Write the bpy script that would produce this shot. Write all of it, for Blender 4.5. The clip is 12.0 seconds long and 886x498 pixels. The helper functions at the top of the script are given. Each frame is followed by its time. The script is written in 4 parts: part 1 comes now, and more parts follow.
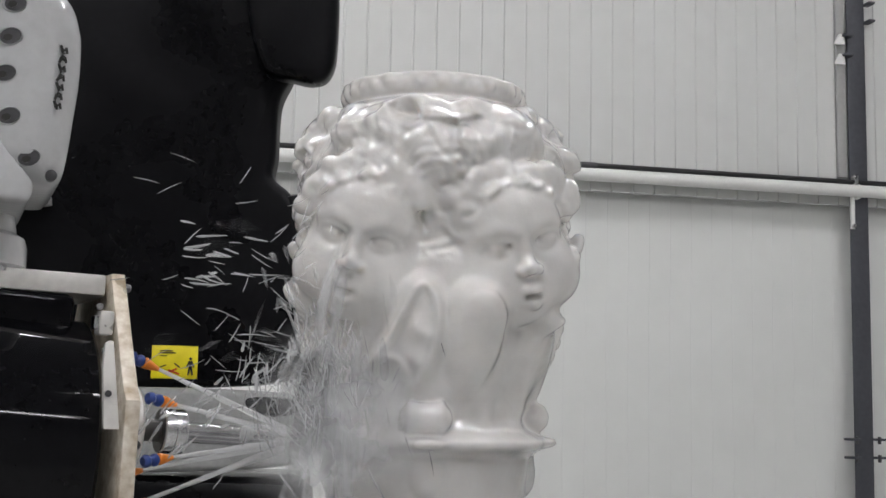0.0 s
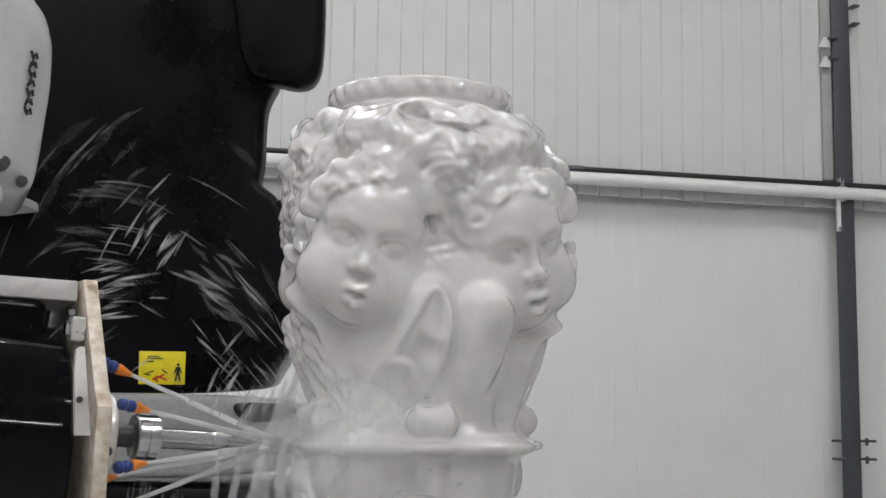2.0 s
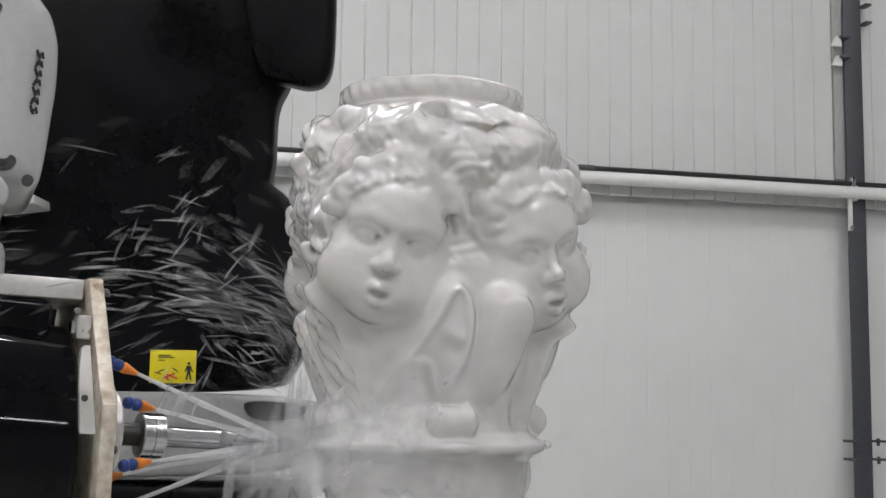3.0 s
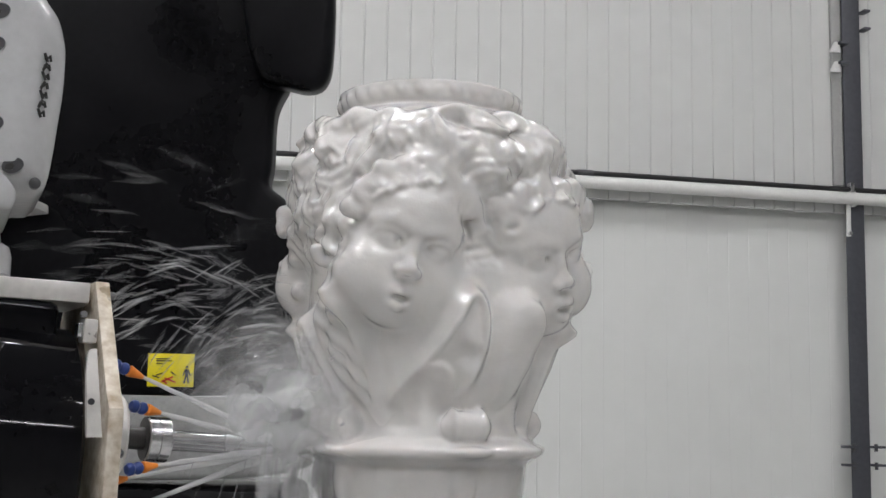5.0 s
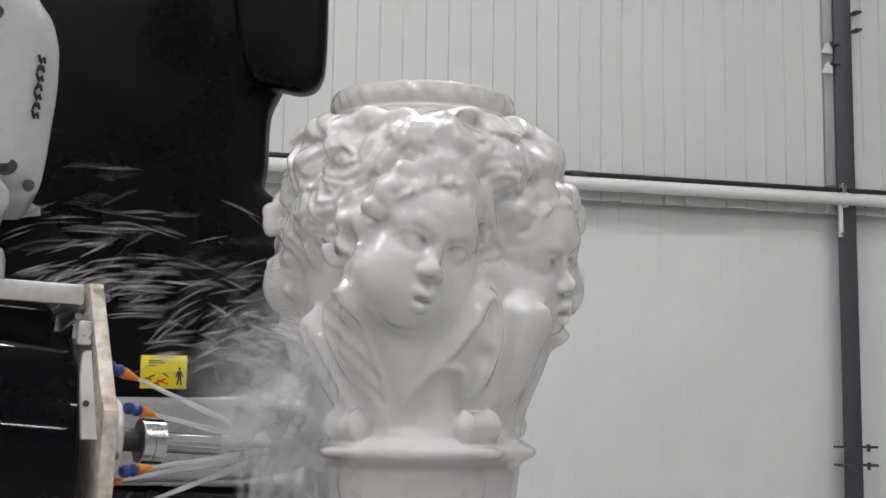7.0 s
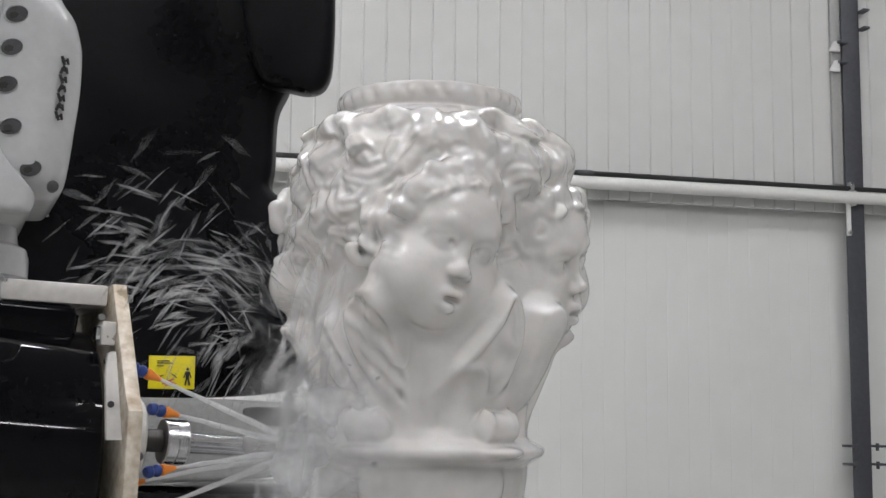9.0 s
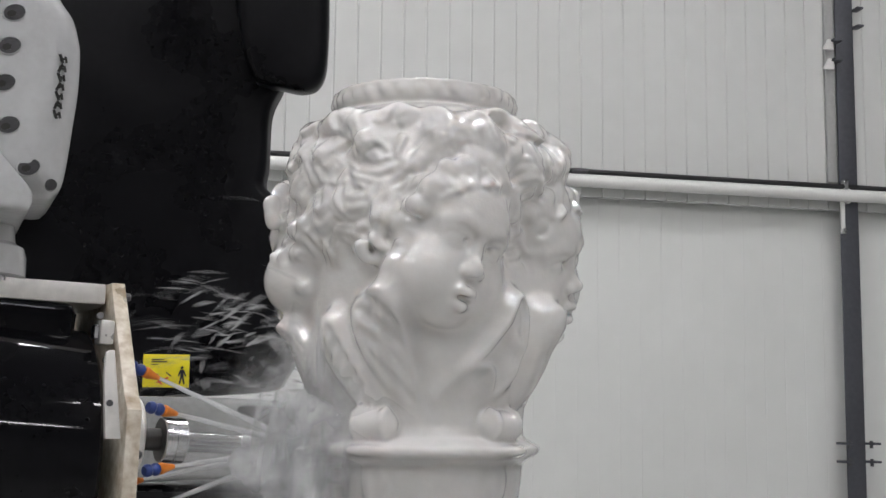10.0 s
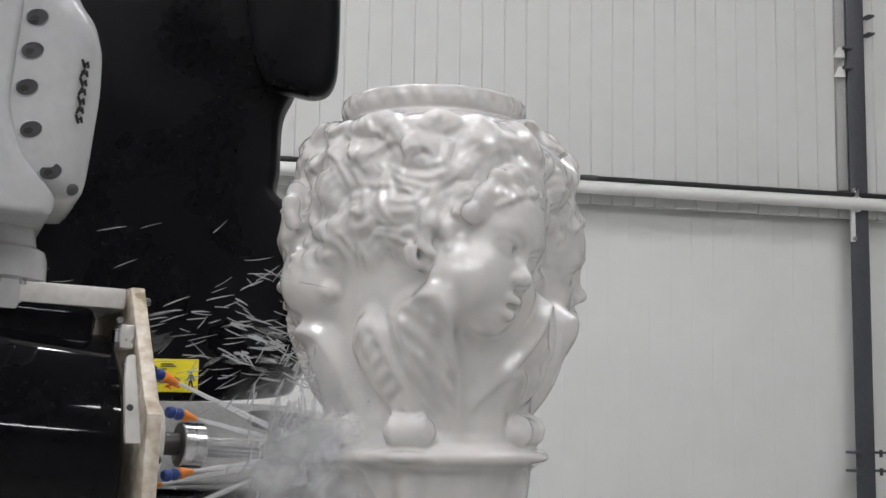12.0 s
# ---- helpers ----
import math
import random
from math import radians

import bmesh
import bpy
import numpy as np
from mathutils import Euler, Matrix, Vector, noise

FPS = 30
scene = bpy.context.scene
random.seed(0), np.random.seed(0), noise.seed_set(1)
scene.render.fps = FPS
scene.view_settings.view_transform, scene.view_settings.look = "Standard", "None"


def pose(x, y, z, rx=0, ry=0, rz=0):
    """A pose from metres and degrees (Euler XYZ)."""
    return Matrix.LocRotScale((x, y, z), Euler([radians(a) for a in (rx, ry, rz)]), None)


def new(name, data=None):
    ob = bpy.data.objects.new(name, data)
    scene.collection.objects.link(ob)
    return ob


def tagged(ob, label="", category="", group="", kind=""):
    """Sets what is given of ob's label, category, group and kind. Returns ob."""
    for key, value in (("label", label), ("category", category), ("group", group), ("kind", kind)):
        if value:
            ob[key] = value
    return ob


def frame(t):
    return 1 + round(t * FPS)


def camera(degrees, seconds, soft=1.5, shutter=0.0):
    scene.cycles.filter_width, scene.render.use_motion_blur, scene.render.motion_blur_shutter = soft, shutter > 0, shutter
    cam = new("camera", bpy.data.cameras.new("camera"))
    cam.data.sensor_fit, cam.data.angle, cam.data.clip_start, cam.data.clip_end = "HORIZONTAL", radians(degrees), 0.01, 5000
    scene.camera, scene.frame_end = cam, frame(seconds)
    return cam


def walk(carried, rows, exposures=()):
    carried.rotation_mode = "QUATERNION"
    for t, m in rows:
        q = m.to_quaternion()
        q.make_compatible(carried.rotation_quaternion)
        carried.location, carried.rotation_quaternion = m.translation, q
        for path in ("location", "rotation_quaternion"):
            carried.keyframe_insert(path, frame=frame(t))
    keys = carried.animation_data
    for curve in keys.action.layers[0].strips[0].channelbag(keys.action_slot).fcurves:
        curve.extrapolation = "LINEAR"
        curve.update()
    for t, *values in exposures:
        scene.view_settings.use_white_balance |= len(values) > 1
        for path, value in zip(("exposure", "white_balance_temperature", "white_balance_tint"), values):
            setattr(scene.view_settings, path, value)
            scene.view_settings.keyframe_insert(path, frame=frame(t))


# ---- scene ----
cam = camera(39.2, 12.0, shutter=0.6)


# ================= camera and its path: hand-held on one spot, small sway =================
EYE = (0.0, 0.0, 1.55)


def aim(yaw, pitch, roll):
    return pose(*EYE, 90 + pitch, 0, yaw) @ pose(0, 0, 0, 0, 0, roll)


SWAY = [
    (0.0, 0.292, 6.913, 1.080), (0.5, -0.052, 7.066, 0.914), (1.0, -0.055, 6.946, 0.733),
    (1.5, -0.171, 7.067, 0.826), (2.0, -0.281, 7.111, 0.722), (2.5, 0.112, 7.025, 0.778),
    (4.5, 0.275, 7.307, 0.875), (5.0, 0.136, 7.272, 1.018), (5.5, -0.078, 7.592, 0.895),
    (6.0, 0.008, 7.621, 1.072), (6.5, -0.251, 7.428, 0.936), (8.5, 0.135, 7.256, 0.545),
    (9.0, 0.151, 7.315, 0.761), (9.5, 0.372, 7.362, 0.776), (10.0, -0.102, 7.236, 0.681),
    (10.5, 0.038, 7.436, 0.697), (11.0, -0.247, 7.524, 0.905), (11.5, 0.173, 7.571, 0.892),
    (12.0, 0.329, 7.513, 1.029),
]
walk(cam, [(t, aim(y, p, r)) for t, y, p, r in SWAY])

# ================= light: hall with rows of ceiling strip lights =================
world = bpy.data.worlds.new("hall_world")
scene.world = world
world.use_nodes = True
world.node_tree.nodes["Background"].inputs[0].default_value = (0.75, 0.8, 0.85, 1)
world.node_tree.nodes["Background"].inputs[1].default_value = 0.03
scene.view_settings.exposure = 0.0


# ================= materials =================
def shader(name, base, rough=0.5, metal=0.0, var=0.06, scale=3.0, fine=40.0, bump=0.0, bump_scale=60.0, coat=0.0,
           tint=None, sss=0.0, spec=0.5, rough_var=0.1, stretch=(1, 1, 1)):
    m = bpy.data.materials.new(name)
    m.use_nodes = True
    nt = m.node_tree
    b = nt.nodes["Principled BSDF"]
    tc = nt.nodes.new("ShaderNodeTexCoord")
    mp = nt.nodes.new("ShaderNodeMapping")
    mp.inputs["Scale"].default_value = stretch
    nt.links.new(tc.outputs["Object"], mp.inputs["Vector"])
    n1 = nt.nodes.new("ShaderNodeTexNoise")
    n1.inputs["Scale"].default_value, n1.inputs["Detail"].default_value = scale, 5
    n2 = nt.nodes.new("ShaderNodeTexNoise")
    n2.inputs["Scale"].default_value, n2.inputs["Detail"].default_value = fine, 4
    for n in (n1, n2):
        nt.links.new(mp.outputs[0], n.inputs["Vector"])
    add = nt.nodes.new("ShaderNodeMath")
    add.operation = "ADD"
    nt.links.new(n1.outputs["Fac"], add.inputs[0])
    nt.links.new(n2.outputs["Fac"], add.inputs[1])
    mr = nt.nodes.new("ShaderNodeMapRange")
    mr.inputs["From Min"].default_value, mr.inputs["From Max"].default_value = 0.7, 1.3
    nt.links.new(add.outputs[0], mr.inputs["Value"])
    mix = nt.nodes.new("ShaderNodeMix")
    mix.data_type = "RGBA"
    lo = [max(0.0, c * (1 - var)) for c in base] if tint is None else tint
    hi = [min(1.0, c * (1 + var)) for c in base]
    mix.inputs["A"].default_value = (*lo, 1)
    mix.inputs["B"].default_value = (*hi, 1)
    nt.links.new(mr.outputs[0], mix.inputs["Factor"])
    nt.links.new(mix.outputs["Result"], b.inputs["Base Color"])
    rr = nt.nodes.new("ShaderNodeMapRange")
    rr.inputs["From Min"].default_value, rr.inputs["From Max"].default_value = 0.3, 0.7
    rr.inputs["To Min"].default_value = max(0.02, rough - rough_var * rough)
    rr.inputs["To Max"].default_value = min(1, rough + rough_var * rough)
    nt.links.new(n1.outputs["Fac"], rr.inputs["Value"])
    nt.links.new(rr.outputs[0], b.inputs["Roughness"])
    b.inputs["Metallic"].default_value = metal
    b.inputs["Specular IOR Level"].default_value = spec
    b.inputs["Coat Weight"].default_value = coat
    b.inputs["Coat Roughness"].default_value = 0.035
    if sss:
        b.inputs["Subsurface Weight"].default_value = sss
        b.inputs["Subsurface Radius"].default_value = (0.012, 0.010, 0.008)
        b.inputs["Subsurface Scale"].default_value = 1.0
    if bump:
        nb = nt.nodes.new("ShaderNodeTexNoise")
        nb.inputs["Scale"].default_value, nb.inputs["Detail"].default_value = bump_scale, 3
        nt.links.new(mp.outputs[0], nb.inputs["Vector"])
        bp = nt.nodes.new("ShaderNodeBump")
        bp.inputs["Strength"].default_value, bp.inputs["Distance"].default_value = bump, 0.002
        nt.links.new(nb.outputs["Fac"], bp.inputs["Height"])
        nt.links.new(bp.outputs[0], b.inputs["Normal"])
        nt.links.new(bp.outputs[0], b.inputs["Coat Normal"])
    return m


def glow(name, colour, strength):
    m = bpy.data.materials.new(name)
    m.use_nodes = True
    b = m.node_tree.nodes["Principled BSDF"]
    b.inputs["Base Color"].default_value = (0.9, 0.9, 0.9, 1)
    b.inputs["Emission Color"].default_value = (*colour, 1)
    b.inputs["Emission Strength"].default_value = strength
    return m


def water_shader(name, alpha, base=(0.93, 0.94, 0.95)):
    """Aerated white water: a milky body mixed with clear gaps."""
    m = bpy.data.materials.new(name)
    m.use_nodes = True
    nt = m.node_tree
    out = nt.nodes["Material Output"]
    b = nt.nodes["Principled BSDF"]
    b.inputs["Base Color"].default_value = (*base, 1)
    b.inputs["Roughness"].default_value = 0.2
    tl = nt.nodes.new("ShaderNodeBsdfTranslucent")
    tl.inputs["Color"].default_value = (*base, 1)
    tr = nt.nodes.new("ShaderNodeBsdfTransparent")
    m1, m2 = nt.nodes.new("ShaderNodeMixShader"), nt.nodes.new("ShaderNodeMixShader")
    m1.inputs[0].default_value, m2.inputs[0].default_value = 0.5, alpha
    nt.links.new(b.outputs[0], m1.inputs[1])
    nt.links.new(tl.outputs[0], m1.inputs[2])
    nt.links.new(tr.outputs[0], m2.inputs[1])
    nt.links.new(m1.outputs[0], m2.inputs[2])
    nt.links.new(m2.outputs[0], out.inputs["Surface"])
    return m


MARBLE = shader("wet_white_marble", (0.70, 0.685, 0.665), rough=0.16, var=0.06, scale=7, fine=30, bump=0.5, bump_scale=40,
                coat=1.0, sss=0.15, rough_var=0.5)
WALL_WHITE = shader("white_coated_sheet", (0.60, 0.605, 0.59), rough=0.5, var=0.03, scale=0.7, fine=6, bump=0.05, bump_scale=12)
WALL_LOW = shader("pale_coated_panel", (0.72, 0.73, 0.71), rough=0.45, var=0.025, scale=0.6, fine=5, bump=0.06, bump_scale=8)
COLUMN_GREY = shader("dark_grey_steel_paint", (0.065, 0.068, 0.08), rough=0.5, var=0.15, scale=2, fine=30, bump=0.1)
# trim grey is darkened: the shade beside the column is in its colour
TRIM_SHADED = shader("shaded_grey_trim", (0.38, 0.38, 0.37), rough=0.5, var=0.06)
PIPE_WHITE = shader("white_pipe_paint", (0.74, 0.74, 0.72), rough=0.3, var=0.04, scale=4, fine=40)
ROD_BLACK = shader("black_rubber_hose", (0.015, 0.015, 0.016), rough=0.5, var=0.2)
BLACK_PAINT = shader("black_gloss_paint", (0.004, 0.004, 0.005), rough=0.3, spec=0.13, var=0.4, scale=4, fine=50, bump=0.1, bump_scale=40,
                     rough_var=0.5)
# foot casting: a darker, more uneven grey than the wrist
FOOT_GREY = shader("grey_casting_paint", (0.30, 0.305, 0.30), rough=0.35, var=0.14, scale=9, fine=70, bump=0.3, bump_scale=50, coat=0.4)
SPINDLE_BLACK = shader("black_spindle_enamel", (0.005, 0.005, 0.006), rough=0.06, spec=0.16, var=0.3, scale=5, fine=70, rough_var=0.3)
ROBOT_GREY = shader("light_grey_robot_paint", (0.48, 0.485, 0.49), rough=0.30, var=0.07, scale=6, fine=60, bump=0.35, bump_scale=55,
                    coat=0.8)
ALU = shader("worn_aluminium", (0.74, 0.72, 0.69), rough=0.42, metal=0.45, var=0.12, scale=9, fine=60, bump=0.15, rough_var=0.5)
ALU_STAINED = shader("stained_aluminium_plate", (0.82, 0.77, 0.68), rough=0.45, metal=0.25, tint=(0.46, 0.36, 0.24), scale=22,
                     fine=70, bump=0.25, rough_var=0.5)
STEEL = shader("bright_tool_steel", (0.62, 0.62, 0.63), rough=0.2, metal=1.0, var=0.08, scale=12, fine=120, rough_var=0.4)
STEEL_DARK = shader("dark_tool_steel", (0.10, 0.10, 0.105), rough=0.35, metal=0.8, var=0.2, scale=20, fine=90)
ORANGE = shader("orange_plastic", (0.80, 0.24, 0.03), rough=0.4, var=0.06, scale=30, fine=120)
BLUE = shader("blue_plastic", (0.02, 0.05, 0.22), rough=0.35, var=0.1, scale=30, fine=120)
YELLOW = shader("yellow_sticker", (0.78, 0.66, 0.01), rough=0.45, var=0.04, scale=20, fine=90)
# non-metallic dark tone for the shaft, the collar's back and the socket bolts
DULL_DARK = shader("dark_dull_steel", (0.03, 0.028, 0.026), rough=0.35, var=0.2, scale=20, fine=90)
INK = shader("black_ink", (0.02, 0.02, 0.018), rough=0.5, var=0.1)
RED_INK = shader("red_ink", (0.6, 0.06, 0.02), rough=0.5, var=0.1)
FLOOR_GREY = shader("sealed_concrete", (0.46, 0.46, 0.445), rough=0.35, var=0.12, scale=0.8, fine=12, bump=0.1)
CEILING_WHITE = shader("dark_ceiling_sheet", (0.16, 0.165, 0.17), rough=0.6, var=0.04, scale=0.5, fine=8)
TABLE_STEEL = shader("wet_grey_machine_bed", (0.2, 0.2, 0.2), rough=0.3, metal=0.3, var=0.15, scale=6)


# ================= mesh helpers =================
def link_mesh(name, bm, material, smooth=None):
    me = bpy.data.meshes.new(name)
    bmesh.ops.recalc_face_normals(bm, faces=bm.faces)
    bm.to_mesh(me)
    bm.free()
    me.materials.append(material)
    if smooth is not None:
        me.polygons.foreach_set("use_smooth", [True] * len(me.polygons))
        me.set_sharp_from_angle(angle=radians(smooth))
    return new(name, me)


def part(name, bm, material, parent, label="", smooth=40):
    ob = link_mesh(name, bm, material, smooth)
    ob.parent = parent
    if label:
        tagged(ob, label)
    return ob


def empty(name, m=None):
    ob = new(name)
    ob.empty_display_size = 0.05
    if m is not None:
        ob.matrix_basis = m
    return ob


def box(size, at=(0, 0, 0), bevel=0.0, rot=None, seg=2):
    bm = bmesh.new()
    bmesh.ops.create_cube(bm, size=1, matrix=Matrix.Translation(at) @ (rot or Matrix()) @ Matrix.Diagonal((*size, 1)))
    if bevel:
        bmesh.ops.bevel(bm, geom=bm.edges[:], offset=bevel, segments=seg, affect="EDGES", profile=0.5)
    return bm


def lathe(profile, axis="Z", at=(0, 0, 0), seg=48):
    """profile: (radius, along) pairs, spun about an axis through at."""
    bm = bmesh.new()
    rings = []
    for r, h in profile:
        ring = []
        for i in range(seg):
            a = 2 * math.pi * i / seg
            c, s = r * math.cos(a), r * math.sin(a)
            v = {"Z": (c, s, h), "X": (h, c, s), "Y": (c, h, s)}[axis]
            ring.append(bm.verts.new(Vector(v) + Vector(at)))
        rings.append(ring)
    for a, b in zip(rings, rings[1:]):
        for i in range(seg):
            bm.faces.new((a[i], a[(i + 1) % seg], b[(i + 1) % seg], b[i]))
    bm.faces.new(rings[0])
    bm.faces.new(rings[-1])
    return bm


def slab(outline, y0, y1, bevel=0.0, seg=3):
    """An outline in x and z, given depth from y0 to y1, its rims rounded."""
    bm = bmesh.new()
    front = [bm.verts.new((x, y0, z)) for x, z in outline]
    back = [bm.verts.new((x, y1, z)) for x, z in outline]
    n = len(outline)
    bm.faces.new(front)
    bm.faces.new(back[::-1])
    for i in range(n):
        bm.faces.new((front[i], back[i], back[(i + 1) % n], front[(i + 1) % n]))
    bmesh.ops.recalc_face_normals(bm, faces=bm.faces)
    if bevel:
        rim = [e for e in bm.edges if abs(e.verts[0].co.y - e.verts[1].co.y) < 1e-6]
        bmesh.ops.bevel(bm, geom=rim, offset=bevel, segments=seg, affect="EDGES", profile=0.5, clamp_overlap=True)
    return bm


def pillow(outline, y0, y1, r, rings=7):
    """A casting: an outline in x and z with depth, its front rim rounded by r."""
    bm = bmesh.new()
    xs, zs = [q[0] for q in outline], [q[1] for q in outline]
    cx, cz = (min(xs) + max(xs)) / 2, (min(zs) + max(zs)) / 2
    hx, hz = (max(xs) - min(xs)) / 2, (max(zs) - min(zs)) / 2
    loops = []
    for y, inset in [(y1, 0.0)] + [(y0 + r - r * math.sin(a), r - r * math.cos(a)) for a in [math.pi / 2 * k / rings for k in range(rings + 1)]]:
        loops.append([bm.verts.new((cx + (x - cx) * (1 - inset / hx), y, cz + (z - cz) * (1 - inset / hz))) for x, z in outline])
    n = len(outline)
    for a, b in zip(loops, loops[1:]):
        for i in range(n):
            bm.faces.new((a[i], a[(i + 1) % n], b[(i + 1) % n], b[i]))
    bm.faces.new(loops[0])
    bm.faces.new(loops[-1][::-1])
    return bm


def smooth_outline(points, steps=6):
    """A closed curve through the points (Catmull-Rom)."""
    out, n = [], len(points)
    for i in range(n):
        p0, p1, p2, p3 = (Vector(points[(i + k - 1) % n]) for k in range(4))
        for s in range(steps):
            t = s / steps
            out.append(tuple(0.5 * (2 * p1 + (p2 - p0) * t + (2 * p0 - 5 * p1 + 4 * p2 - p3) * t * t
                                    + (3 * p1 - p0 - 3 * p2 + p3) * t ** 3)))
    return out


def tube(points, radii, seg=12, wobble=0.0, rng=None):
    bm = bmesh.new()
    rings = []
    for i, p in enumerate(points):
        p = Vector(p)
        d = (Vector(points[min(i + 1, len(points) - 1)]) - Vector(points[max(i - 1, 0)])).normalized()
        q = d.to_track_quat("Z", "Y")
        r = radii[i]
        ring = []
        for k in range(seg):
            a = 2 * math.pi * k / seg
            rr = r * (1 + (rng.uniform(-wobble, wobble) if rng else 0))
            ring.append(bm.verts.new(p + q @ Vector((rr * math.cos(a), rr * math.sin(a), 0))))
        rings.append(ring)
    for a, b in zip(rings, rings[1:]):
        for i in range(seg):
            bm.faces.new((a[i], a[(i + 1) % seg], b[(i + 1) % seg], b[i]))
    bm.faces.new(rings[0])
    bm.faces.new(rings[-1])
    return bm


def merge(*bms):
    out = bmesh.new()
    for b in bms:
        me = bpy.data.meshes.new("tmp")
        b.to_mesh(me)
        b.free()
        out.from_mesh(me)
        bpy.data.meshes.remove(me)
    return out


# ================= the hall =================
WALL_YAW, WALL_Y = 13.5, 8.0            # far wall: turned a little, receding to +x
WALL_M = pose(0, WALL_Y, 0, 0, 0, WALL_YAW)   # its own x runs along the wall, y away from the hall


def wall_box(name, x0, x1, y0, y1, z0, z1, mat):
    bm = box((x1 - x0, y1 - y0, z1 - z0), ((x0 + x1) / 2, (y0 + y1) / 2, (z0 + z1) / 2))
    ob = link_mesh(name, bm, mat)
    ob.matrix_basis = WALL_M
    return ob


def build_hall():
    fl = link_mesh("floor", box((24, 24, 0.2), (0, 0, -0.1)), FLOOR_GREY)
    tagged(fl, "grey sealed concrete hall floor", "floor", kind="structure")
    fl.matrix_basis = WALL_M @ pose(0, -10, 0)
    ce = link_mesh("ceiling", box((24, 24, 0.2), (0, 0, 7.6)), CEILING_WHITE)
    tagged(ce, "dark grey sheet metal hall ceiling", "ceiling", kind="structure")
    ce.matrix_basis = WALL_M @ pose(0, -10, 0)
    for nm, sx, sy, px, py in (("wall_west", 0.2, 24, -11, -10), ("wall_east", 0.2, 24, 11, -10), ("wall_south", 24, 0.2, 0, -20)):
        w = link_mesh(nm, box((sx, sy, 7.6), (px, py, 3.75)), WALL_WHITE)
        w.matrix_basis = WALL_M
        tagged(w, "white coated sheet metal hall wall", "wall", kind="structure")


build_hall()


